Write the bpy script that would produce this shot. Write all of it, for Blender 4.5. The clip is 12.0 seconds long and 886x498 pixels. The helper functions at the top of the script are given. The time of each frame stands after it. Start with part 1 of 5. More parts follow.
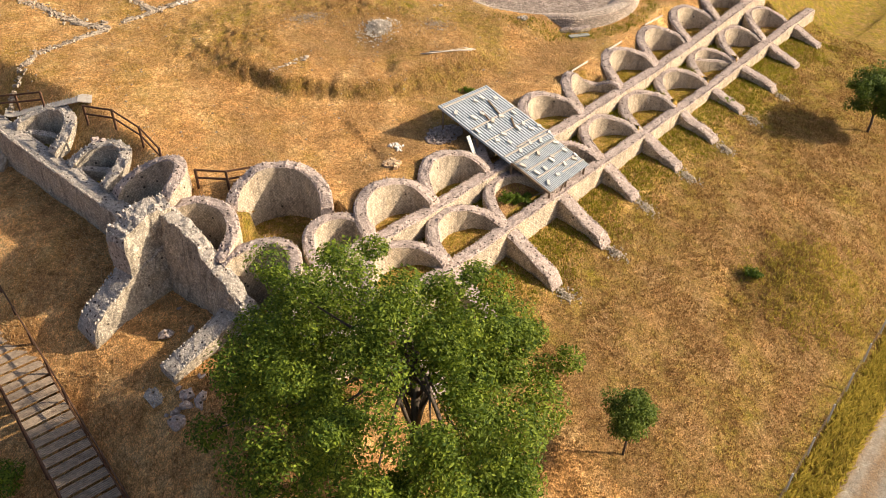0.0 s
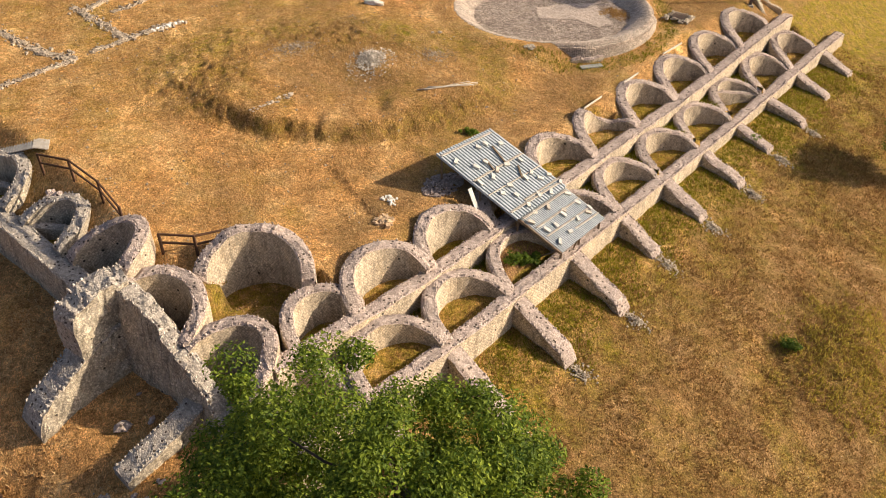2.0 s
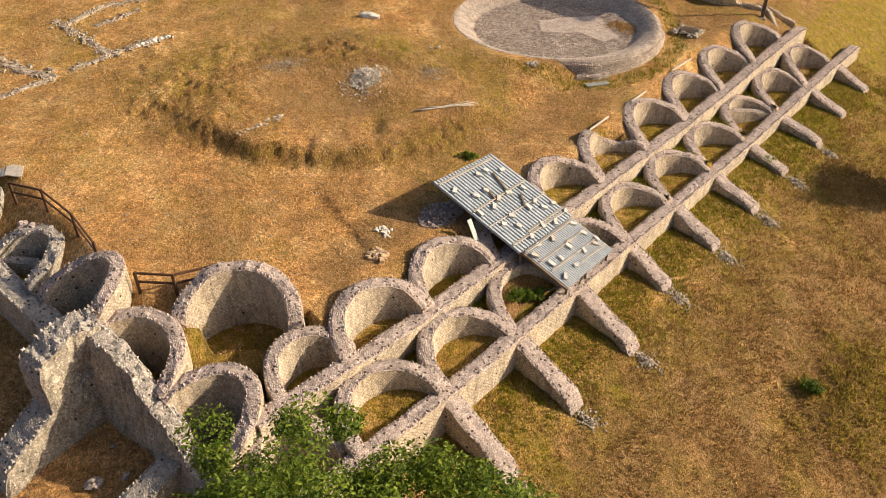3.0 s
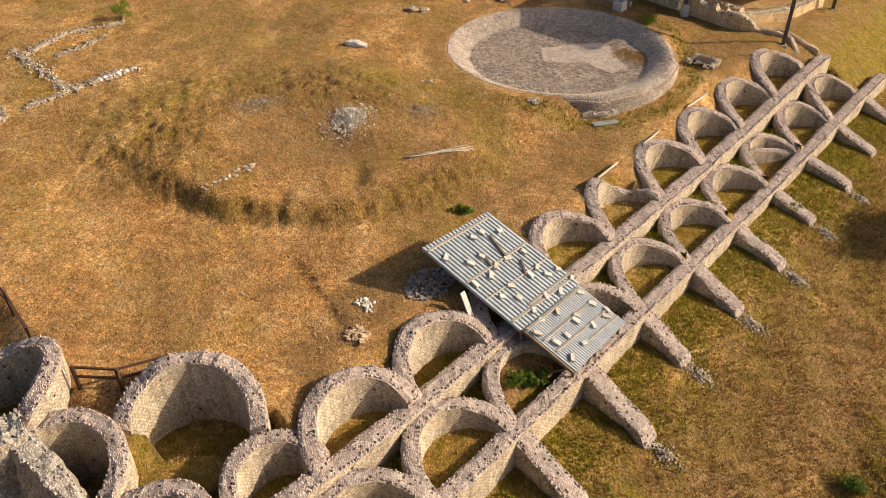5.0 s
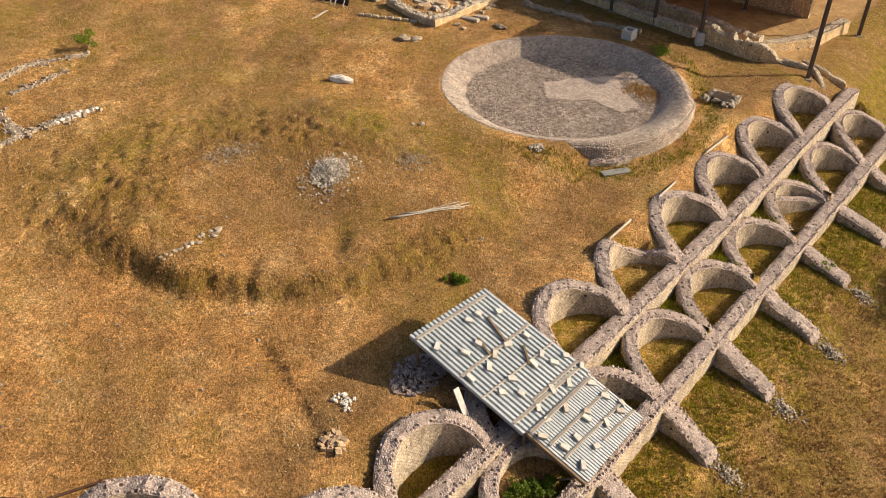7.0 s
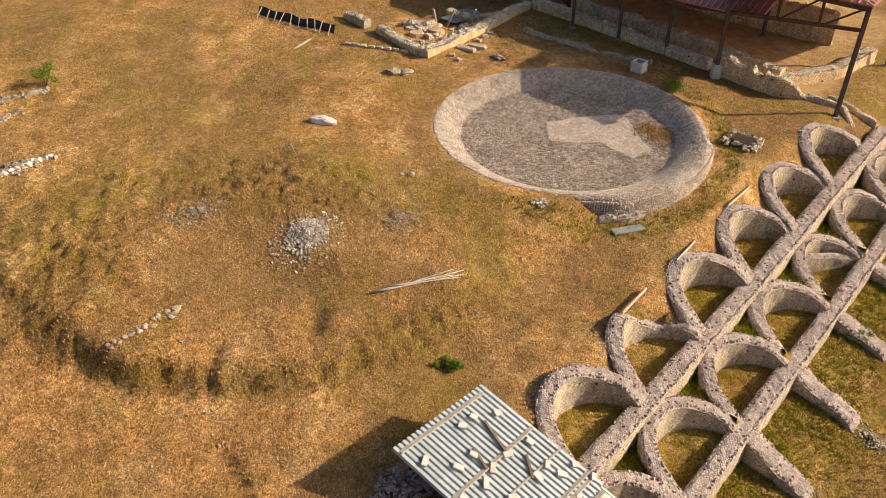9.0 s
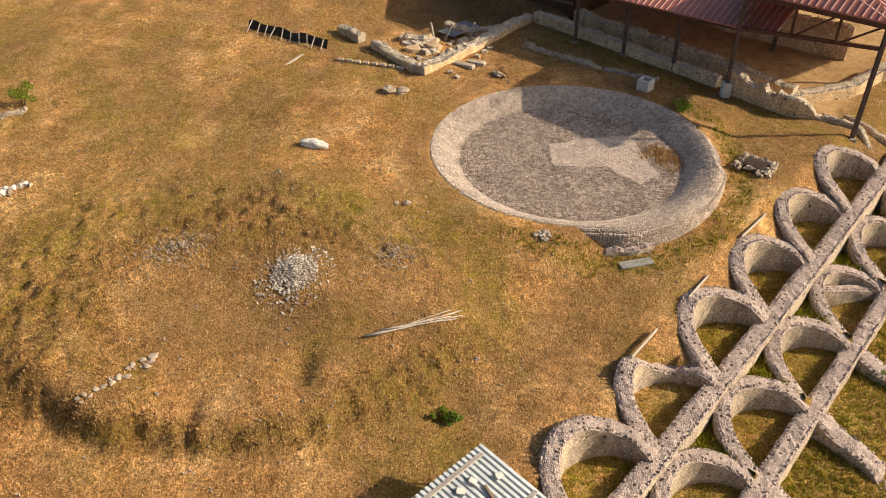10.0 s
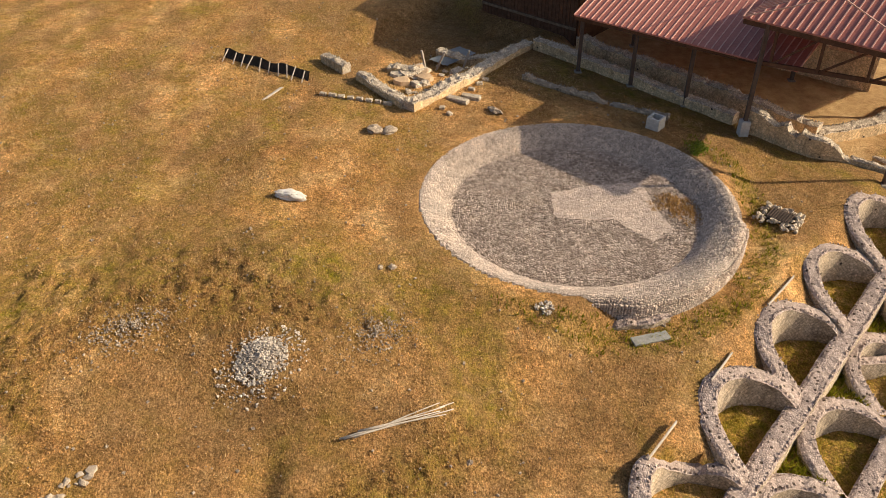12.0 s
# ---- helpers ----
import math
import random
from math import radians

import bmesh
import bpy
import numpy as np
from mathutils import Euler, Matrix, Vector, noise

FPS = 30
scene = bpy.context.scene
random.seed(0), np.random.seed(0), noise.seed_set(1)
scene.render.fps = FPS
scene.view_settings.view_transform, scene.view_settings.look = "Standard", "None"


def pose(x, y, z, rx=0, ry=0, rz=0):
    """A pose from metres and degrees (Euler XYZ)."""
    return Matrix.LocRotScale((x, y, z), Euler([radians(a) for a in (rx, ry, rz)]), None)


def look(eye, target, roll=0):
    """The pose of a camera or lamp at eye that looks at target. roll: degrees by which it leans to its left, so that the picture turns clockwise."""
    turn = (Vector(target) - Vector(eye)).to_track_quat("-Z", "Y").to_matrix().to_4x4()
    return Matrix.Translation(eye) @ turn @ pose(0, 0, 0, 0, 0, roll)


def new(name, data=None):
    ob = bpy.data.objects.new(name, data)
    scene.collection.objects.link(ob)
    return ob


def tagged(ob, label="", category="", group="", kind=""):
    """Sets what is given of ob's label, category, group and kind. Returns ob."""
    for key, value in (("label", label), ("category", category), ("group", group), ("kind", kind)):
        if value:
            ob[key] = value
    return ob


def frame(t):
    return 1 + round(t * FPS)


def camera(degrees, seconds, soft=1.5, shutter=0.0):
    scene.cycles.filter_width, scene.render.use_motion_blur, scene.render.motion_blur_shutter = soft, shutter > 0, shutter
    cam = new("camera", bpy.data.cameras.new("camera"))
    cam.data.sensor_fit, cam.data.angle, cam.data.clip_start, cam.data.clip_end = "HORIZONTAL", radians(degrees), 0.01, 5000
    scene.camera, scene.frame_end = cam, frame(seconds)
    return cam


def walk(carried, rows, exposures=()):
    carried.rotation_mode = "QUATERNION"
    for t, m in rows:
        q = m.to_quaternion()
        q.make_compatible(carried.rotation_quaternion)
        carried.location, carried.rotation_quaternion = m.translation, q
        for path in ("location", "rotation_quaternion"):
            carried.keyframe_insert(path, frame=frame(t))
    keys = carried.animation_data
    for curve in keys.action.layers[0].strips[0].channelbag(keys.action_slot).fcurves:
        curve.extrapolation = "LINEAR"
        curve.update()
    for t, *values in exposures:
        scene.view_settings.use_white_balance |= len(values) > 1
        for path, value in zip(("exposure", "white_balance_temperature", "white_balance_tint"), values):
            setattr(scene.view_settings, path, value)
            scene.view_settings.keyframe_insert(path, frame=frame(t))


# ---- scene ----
# ---- camera: a level drone flight, looking down at a steady angle ----
cam = camera(57.81, 12.0, soft=0.35)
EYE, TILT, LEAN, TURN = 23.5, -36.7, 0.3, 0.0
ROWS = [
    (0.0, 0.00, 0.00, 0.00, -0.000, 0.000, 0.000),
    (0.5, 0.04, 1.07, 0.68, 0.055, 0.031, -0.010),
    (1.0, 0.06, 2.13, 1.40, 0.078, 0.016, -0.020),
    (1.5, 0.08, 3.19, 2.13, 0.070, -0.008, -0.040),
    (2.0, 0.10, 4.23, 2.84, 0.062, -0.008, -0.060),
    (2.5, 0.16, 5.27, 3.52, 0.102, 0.031, -0.060),
    (3.0, 0.21, 6.32, 4.21, 0.102, 0.047, -0.070),
    (5.0, 0.54, 10.27, 6.93, 0.055, 0.008, -0.070),
    (5.5, 0.63, 11.23, 7.63, 0.039, 0.008, -0.060),
    (6.0, 0.69, 12.18, 8.32, 0.023, 0.016, -0.050),
    (6.5, 0.75, 13.13, 8.99, 0.016, 0.016, -0.030),
    (7.0, 0.80, 14.09, 9.66, -0.016, 0.000, -0.030),
    (9.0, 1.06, 17.75, 12.23, -0.117, 0.070, 0.060),
    (9.5, 1.10, 18.66, 12.87, -0.148, 0.070, 0.100),
    (10.0, 1.13, 19.55, 13.50, -0.195, 0.094, 0.110),
    (10.5, 1.18, 20.40, 14.09, -0.219, 0.062, 0.150),
    (11.0, 1.25, 21.23, 14.69, -0.242, 0.055, 0.180),
    (11.5, 1.33, 22.08, 15.28, -0.297, 0.078, 0.240),
    (12.0, 1.43, 22.92, 15.90, -0.344, 0.094, 0.270),
]
walk(cam, [(t, pose(0, 0, EYE, TILT, LEAN, TURN) @ pose(x, y, z, 90 + pitch, roll, yaw)) for t, x, y, z, yaw, pitch, roll in ROWS],
     [(0.0, 0.78, 6500, 9), (1.5, 0.63, 6500, 9), (3.5, 0.38, 6600, 9), (6.5, 0.3, 6600, 9), (9.0, 0.38, 6600, 9), (12.0, 0.39, 6600, 9)])

# ---- light: late sun from the right, clear sky ----
SUN_AZ, SUN_EL = radians(1), radians(26.8)  # counter-clockwise from +x, above the horizon
world = bpy.data.worlds.new("sky")
scene.world = world
world.use_nodes = True
_n = world.node_tree.nodes
sky = _n.new("ShaderNodeTexSky")
sky.sky_type, sky.sun_disc = "NISHITA", False
sky.air_density, sky.dust_density, sky.ozone_density = 0.75, 4.0, 0.4
sky.sun_elevation, sky.sun_rotation = SUN_EL, math.pi / 2 - SUN_AZ
world.node_tree.links.new(sky.outputs["Color"], _n["Background"].inputs["Color"])
_n["Background"].inputs["Strength"].default_value = 0.105
sun_data = bpy.data.lights.new("sun", "SUN")
sun_data.energy, sun_data.angle, sun_data.color = 5.0, radians(0.6), (1.0, 0.84, 0.62)
sun = new("sun", sun_data)
_to = Vector((math.cos(SUN_AZ) * math.cos(SUN_EL), math.sin(SUN_AZ) * math.cos(SUN_EL), math.sin(SUN_EL)))
sun.matrix_world = look(_to * 60, (0, 0, 0))


# ---- plan: the villa's own grid, u along the terrace walls, v outwards from the hill ----
def W(u, v, z=0.0):
    return Vector((u * 0.659 + v * 0.752, u * 0.752 - v * 0.659, z))


def to_uv(x, y):
    return x * 0.659 + y * 0.752, x * 0.752 - y * 0.659


def ss(x, a, b):
    t = np.clip((x - a) / (b - a), 0, 1)
    return t * t * (3 - 2 * t)


PITCH = 4.02
VA, VB = -20.25, -17.7
TOP_A = ([14, 18, 22, 34, 38, 42, 46, 50, 54], [3.7, 3.7, 3.42, 3.4, 3.4, 3.36, 3.58, 3.85, 4.15])
A_NODES = [22.4 + PITCH * k for k in range(-1, 9)]
B_NODES = [20.4 + PITCH * k for k in range(-1, 10)]


def top_a(u):
    return float(np.interp(u, *TOP_A))


def top_b(u):
    return float(np.interp(u, [12, 20, 44, 56], [2.9, 2.45, 2.2, 2.7]))


# niches: name, centre u, v, axis (unit vector in u, v of the apex), half width, depth, end crest, apex crest, floor, half thickness
NICHES = []
for i, a in enumerate(A_NODES[:-1]):
    NICHES.append(("upper", a + PITCH / 2, VA, (0, -1), 1.93, 1.78 if a < 30 else 2.2, top_a(a) + 0.03, top_a(a) + (1.05 if a < 40 else 1.2), top_a(a) - (0.75 if a < 30 else 0.4), 0.29))
for i, b in enumerate(B_NODES[:-1]):
    NICHES.append(("lower", b + PITCH / 2, VB, (0, -1), 1.93, 2.15, top_b(b) + 0.02, 0.25 * top_b(b) + 0.75 * top_a(b) + 0.02, top_b(b) - 0.4, 0.28))
NICHES += [
    ("side", 12.8, -38.1, (1, 0), 1.85, 1.95, 4.45, 5.3, 3.8, 0.3),
    ("side", 12.85, -33.25, (1, 0), 1.55, 2.05, 4.25, 5.1, 3.5, 0.3),
    ("side", 12.9, -29.0, (1, 0), 1.85, 2.25, 4.2, 5.9, 3.25, 0.28),
    ("side", 13.1, -25.3, (1, 0), 1.7, 1.75, 4.55, 5.0, 2.5, 0.28),
    ("side", 13.1, -21.9, (1, 0), 1.5, 2.3, 3.6, 4.35, 1.3, 0.28),
    ("corner", 16.5, -23.75, (0.72, -0.694), 2.0, 1.85, 4.65, 5.85, 3.3, 0.28),
    ("upper", 17.3, -20.65, (0, -1), 1.5, 1.5, 3.8, 4.45, 2.8, 0.26),
    ("lower", 14.9, -18.3, (0, -1), 1.45, 2.3, 2.6, 3.3, 1.0, 0.28),
]


def niche_local(n, u, v):
    _, cu, cv, (au, av), half, depth = n[:6]
    d = (u - cu) * au + (v - cv) * av
    w = (u - cu) * -av + (v - cv) * au
    return w / half, d / depth


# ---- the lie of the land ----
POOL_U, POOL_V = 44.98, -30.58
_ph = np.random.RandomState(4).uniform(0, 6.28, (24, 3))


def waves(x, y, size, seed):
    out = 0
    for i in range(8):
        a, b, c = _ph[(seed * 3 + i) % 24]
        k = 6.28 / (size * (0.6 + 0.12 * i))
        out = out + np.sin(k * (x * math.cos(a) + y * math.sin(a)) + b + 0.8 * np.sin(k * 0.7 * (x * math.cos(c) - y * math.sin(c)) + c))
    return out / 8


def scarp_at(x, y):
    """0 below the worn scarp of the mound, 1 on top of it."""
    foot = np.interp(x, [-12, -9.6, -8.1, -6, -4, -2.5, -1, 0.6, 1.9, 4], [38.8, 38.5, 38.1, 37.9, 38.1, 38.4, 39.0, 39.7, 40.6, 42])
    wide = np.interp(x, [-18, -14, -11, -9.6, -9, -6, -4, -2.8, -1.5, 1], [7, 5, 2.2, 1.0, 0.85, 1.0, 1.1, 1.3, 2.4, 3.2])
    q = (y - foot + 0.2 * waves(x, y, 2.6, 1) + 0.2 * waves(x, y, 1.1, 4)) / wide
    return ss(q, 0, 1) * ss(x, -19, -7.5) * (1 - ss(x, 0.5, 4.5)) * (1 - ss(y, 44, 53))


def land(x, y):
    x, y = np.asarray(x, float), np.asarray(y, float)
    u, v = to_uv(x, y)
    # hill plateau
    s = ss(-v, 23.0, 40.0)
    p = 4.25 + 1.5 * s + (1 - s) * (0.85 * ss(u, 40, 51) + 0.55 * ss(-u, -22, -14)) + 0.012 * np.clip(-v - 42, 0, 60)
    # dug-over mound with a scarp towards the near side
    bank = scarp_at(x, y)
    p = p + 0.82 * bank + bank * (1 - bank) * (0.55 * waves(x, y, 0.9, 2) + 0.5 * waves(x, y, 0.5, 5))
    p = p - 0.42 * np.exp(-(((x + 4.9) / 2.3) ** 2 + ((y - 43.1) / 1.0) ** 2)) - 0.3 * np.exp(-(((x + 3.1) / 0.5) ** 2 + ((y - 41.0) / 1.0) ** 2)) - 0.2 * np.exp(-(((x + 6.0) / 0.35) ** 2 + ((y - 39.2) / 0.6) ** 2))
    p = p - 0.18 * np.exp(-(((y - 33.2) * 0.55 - (x + 3.2)* -0.84) / 0.22) ** 2) * ss(y, 32.4, 33.4) * (1 - ss(y, 35.8, 37))
    p = p + 0.42 * np.exp(-(((x + 3.6) / 1.8) ** 2 + ((y - 45.2) / 1.3) ** 2))
    p = p + 0.5 * np.exp(-(((x + 3.2) / 2.2) ** 2 + ((y - 50.0) / 1.5) ** 2)) + 0.35 * np.exp(-(((x + 5.4) / 1.8) ** 2 + ((y - 57.0) / 1.8) ** 2))
    p = p + 0.3 * np.exp(-(((x + 2.6) / 2.0) ** 2 + ((y - 57.5) / 1.2) ** 2))
    p = p + 0.1 * waves(x, y, 6.0, 0) + 0.05 * waves(x, y, 1.7, 1) + 0.03 * waves(x, y, 0.7, 2)
    # ditch on the outer side of the basin
    r = np.hypot(u - POOL_U, v - POOL_V)
    near = ss(v - POOL_V, 3.4, 5.0)
    flush = np.exp(-(np.clip(r - 6.5, 0, 99) / 2.4) ** 2)
    p = p + (1 - near) * flush * (5.63 - p) + near * flush * 0.7 * (4.95 - p) - 0.1 * near * np.exp(-((r - 6.9) / 1.0) ** 2)
    p = np.where(r < 5.9, np.minimum(p, 4.2), p)
    # excavated floor below the shelter
    p = p - 0.45 * ss(u, 55.2, 56.2) * ss(v, -40, -39)
    p = p - 0.8 * ss(u, 49.9, 50.5) * (1 - ss(u, 57, 58)) * ss(-v, 41.2, 41.9) * (1 - ss(-v, 48.2, 49.2))
    # field below the terrace
    d = v - VB
    o = np.interp(d, [0, 0.5, 1.4, 2.3, 3.4, 7, 10.5, 13.8, 15.2, 17.5, 60, 900], [1.3, 1.2, 1.08, 0.9, 0.52, -0.02, -0.7, -1.75, -2.35, -2.6, -4.0, -12.0])
    o = o + 0.026 * (u - 30) - 0.055 * np.clip(22 - u, 0, 40) * ss(-u, -22, -8)
    o = o + 0.75 * np.exp(-(((u - 34.3) / 3.2) ** 2 + ((v + 6.2) / 2.2) ** 2))
    # side slope before the short facade
    e = np.clip(13.1 - u, 0, 400)
    l = np.interp(e, [0, 1, 3.5, 5, 7.5, 12, 400], [1.65, 1.5, 1.05, 0.45, -1.1, -2.6, -14.0])
    high = np.interp(e, [0, 3, 5, 7, 9, 13, 400], [2.45, 2.15, 1.5, 0.55, -0.6, -2.2, -14.0])
    k = ss(-v, 24.5, 31)
    l = (1 - k) * l + k * high
    du, dv = np.clip(13.1 - u, 0, 400), np.clip(d, 0, 400)
    wl = du / (du + dv + 1e-6)
    out = wl * l + (1 - wl) * o + 0.07 * waves(x, y, 5.0, 3) + 0.05 * waves(x, y, 1.5, 4) + 0.02 * waves(x, y, 0.6, 5)
    # terraces between the walls
    inside = (u > 13.1) & (v < VB)
    edge_a = np.interp(u, *TOP_A)
    p = np.where(u < 57, np.minimum(p, edge_a - 0.35 + 0.62 * np.clip(VA - v, 0, 9)), p)
    edge_f = 3.95 + 0.05 * np.clip(-v - 27.4, 0, 19)
    p = np.minimum(p, edge_f - 0.3 + 0.75 * np.clip(u - 13.5, 0, 9))
    h = np.where(inside, p, out)
    mid = inside & (v > VA) & (u < 57)
    h = np.where(mid, 2.55 + 0.06 * waves(x, y, 0.9, 2) + 0.01 * (u - 30), h)
    corner = inside & (u < 18.5) & (v > -24.4)
    h = np.where(corner, np.where(v < -22.2, 3.5, 2.4), h)
    h = np.where((v > -23) & (v < -14) & (u > 57), (1 - ss(v, -22.5, -15)) * 4.6 + ss(v, -22.5, -15) * 1.2, h)
    for n in NICHES:
        a, b = niche_local(n, u, v)
        sand = 0.75 * ss(b, 0.1, 0.9) * (abs(n[1] - 26.43) < 0.2) * (n[0] == "lower")
        h = np.where((a * a + b * b < 1) & (b > -0.03), n[8] + sand + 0.06 * waves(x, y, 1.2, 6) + 0.12 * a, h)
    return h


GX, GY = np.arange(-26, 26, 0.2), np.arange(12, 84, 0.2)
GRID = land(*np.meshgrid(GX, GY))


def ground_z(x, y):
    i, j = (x - GX[0]) / 0.2, (y - GY[0]) / 0.2
    if not (0 <= i < len(GX) - 2 and 0 <= j < len(GY) - 2):
        return float(land(np.array([x]), np.array([y]))[0])
    a, b = int(i), int(j)
    fi, fj = i - a, j - b
    return float((GRID[b, a] * (1 - fi) + GRID[b, a + 1] * fi) * (1 - fj) + (GRID[b + 1, a] * (1 - fi) + GRID[b + 1, a + 1] * fi) * fj)


# ---- small builders ----
def link_mesh(name, verts, faces, mats, parent=None, label="", idx=None, uvs=None, smooth=False):
    me = bpy.data.meshes.new(name)
    me.from_pydata(verts.tolist() if isinstance(verts, np.ndarray) else [tuple(p) for p in verts], [], faces)
    for m in mats if isinstance(mats, (list, tuple)) else [mats]:
        me.materials.append(m)
    if idx is not None:
        me.polygons.foreach_set("material_index", idx)
    if uvs is not None:
        layer = me.uv_layers.new(name="net")
        loops = np.zeros(len(me.loops), dtype=np.int32)
        me.loops.foreach_get("vertex_index", loops)
        layer.data.foreach_set("uv", np.asarray(uvs, dtype=np.float32)[loops].ravel())
    if smooth:
        me.polygons.foreach_set("use_smooth", [True] * len(me.polygons))
    me.update()
    ob = new(name, me)
    if parent is not None:
        ob.parent = parent
        ob.matrix_parent_inverse = parent.matrix_basis.inverted()
    if label:
        ob["label"] = label
    return ob


def part(name, bm, material, parent=None, label="", smooth=False):
    bmesh.ops.recalc_face_normals(bm, faces=bm.faces)
    me = bpy.data.meshes.new(name)
    bm.to_mesh(me)
    bm.free()
    for m in material if isinstance(material, (list, tuple)) else [material]:
        me.materials.append(m)
    if smooth:
        me.polygons.foreach_set("use_smooth", [True] * len(me.polygons))
    ob = new(name, me)
    if parent is not None:
        ob.parent = parent
    if label:
        ob["label"] = label
    return ob


def empty(name, loc=(0, 0, 0), rz=0.0):
    ob = new(name)
    ob.matrix_basis = pose(*loc, 0, 0, rz)
    ob.empty_display_size = 0.2
    return ob


def beam(bm, a, b, w, h, bevel=0.008, up=(0, 0, 1)):
    """A squared timber from a to b."""
    a, b = Vector(a), Vector(b)
    d = b - a
    z = d.normalized()
    x = z.cross(Vector(up))
    if x.length < 1e-4:
        x = z.cross(Vector((1, 0, 0)))
    x.normalize()
    y = x.cross(z)
    vs = []
    for end in (a, b):
        for sx, sy in ((-1, -1), (1, -1), (1, 1), (-1, 1)):
            vs.append(bm.verts.new(end + x * sx * w / 2 + y * sy * h / 2))
    fs = [(0, 1, 2, 3), (7, 6, 5, 4), (0, 4, 5, 1), (1, 5, 6, 2), (2, 6, 7, 3), (3, 7, 4, 0)]
    new_faces = [bm.faces.new([vs[i] for i in f]) for f in fs]
    if bevel:
        edges = list({e for f in new_faces for e in f.edges})
        bmesh.ops.bevel(bm, geom=edges, offset=bevel, segments=1, affect="EDGES")


def rod(bm, pts, r0, r1, sides=7):
    """A tapered round limb along the points."""
    rings = []
    for i, p in enumerate(pts):
        p = Vector(p)
        d = (Vector(pts[min(i + 1, len(pts) - 1)]) - Vector(pts[max(i - 1, 0)])).normalized()
        x = d.orthogonal().normalized()
        y = d.cross(x)
        r = r0 + (r1 - r0) * i / (len(pts) - 1)
        rings.append([bm.verts.new(p + (x * math.cos(6.2832 * k / sides) + y * math.sin(6.2832 * k / sides)) * r) for k in range(sides)])
    for a, b in zip(rings, rings[1:]):
        for k in range(sides):
            bm.faces.new((a[k], a[(k + 1) % sides], b[(k + 1) % sides], b[k]))
    bm.faces.new(rings[0][::-1])
    bm.faces.new(rings[-1])


def rock(bm, at, size, rng, flat=0.7):
    m = Matrix.Translation(at) @ Euler((rng.uniform(0, 6) if flat > 0.6 else rng.uniform(-0.15, 0.15), rng.uniform(0, 0.5 if flat > 0.6 else 0.15), rng.uniform(0, 6))).to_matrix().to_4x4()
    geo = bmesh.ops.create_icosphere(bm, subdivisions=1 if size < 0.25 else 2, radius=1.0, matrix=Matrix())
    sx, sy, sz = size * rng.uniform(0.7, 1.2), size * rng.uniform(0.6, 1.0), size * flat * rng.uniform(0.6, 1.0)
    off = Vector((rng.uniform(0, 90), rng.uniform(0, 90), rng.uniform(0, 90)))
    for q in geo["verts"]:
        k = 1 + 0.55 * noise.noise(q.co * 1.6 + off) + 0.22 * noise.noise(q.co * 4 + off)
        q.co = m @ Vector((q.co.x * sx * k, q.co.y * sy * k, q.co.z * sz * k))


BOX = [(-1, -1, -1), (1, -1, -1), (1, 1, -1), (-1, 1, -1), (-1, -1, 1), (1, -1, 1), (1, 1, 1), (-1, 1, 1)]
BOX_F = [(0, 3, 2, 1), (4, 5, 6, 7), (0, 1, 5, 4), (1, 2, 6, 5), (2, 3, 7, 6), (3, 0, 4, 7)]


def chunk_mesh(name, places, mat, parent=None, label="", rng=None, rough=0.28):
    """Many small uneven stones (x, y, z, length, width, height, turn) in one mesh."""
    P = np.array(places, float)
    n = len(P)
    rng = rng or np.random.RandomState(1)
    b = np.array(BOX, float)[None] * (1 + rng.uniform(-rough, rough, (n, 8, 3)))
    b[:, 4:, :2] *= P[:, 7][:, None, None] if P.shape[1] > 7 else 0.82
    b = b * P[:, None, 3:6] / 2
    tilt = rng.uniform(-0.25, 0.25, (n, 2))
    b[:, :, 2] += b[:, :, 0] * tilt[:, None, 0] + b[:, :, 1] * tilt[:, None, 1]
    c, s = np.cos(P[:, 6])[:, None], np.sin(P[:, 6])[:, None]
    x = b[:, :, 0] * c - b[:, :, 1] * s + P[:, None, 0]
    y = b[:, :, 0] * s + b[:, :, 1] * c + P[:, None, 1]
    z = b[:, :, 2] + P[:, None, 2]
    verts = np.stack([x, y, z], -1).reshape(-1, 3)
    f = (np.array(BOX_F)[None] + 8 * np.arange(n)[:, None, None]).reshape(-1, 4)
    return link_mesh(name, verts, f.tolist(), mat, parent, label)


# ---- materials ----
def material(name, rough=0.9, spec=0.2, metal=0.0):
    m = bpy.data.materials.new(name)
    m.use_nodes = True
    b = m.node_tree.nodes["Principled BSDF"]
    b.inputs["Roughness"].default_value, b.inputs["Metallic"].default_value = rough, metal
    b.inputs["Specular IOR Level"].default_value = spec
    return m, m.node_tree, b


def N(t, kind, **inputs):
    n = t.nodes.new("ShaderNode" + kind)
    for k, val in inputs.items():
        n.inputs[k.replace("_", " ")].default_value = val
    return n


def L(t, a, b):
    t.links.new(a, b)


def tex_noise(t, vec, scale, detail=4, rough=0.6):
    n = N(t, "TexNoise", Scale=scale, Detail=detail, Roughness=rough)
    L(t, vec, n.inputs["Vector"])
    return n.outputs["Fac"]


def ramp(t, fac, stops):
    n = t.nodes.new("ShaderNodeValToRGB")
    L(t, fac, n.inputs["Fac"])
    el = n.color_ramp.elements
    while len(el) < len(stops):
        el.new(0.5)
    for e, (p, c) in zip(el, stops):
        e.position, e.color = p, (*c, 1) if len(c) == 3 else c
    return n.outputs["Color"]


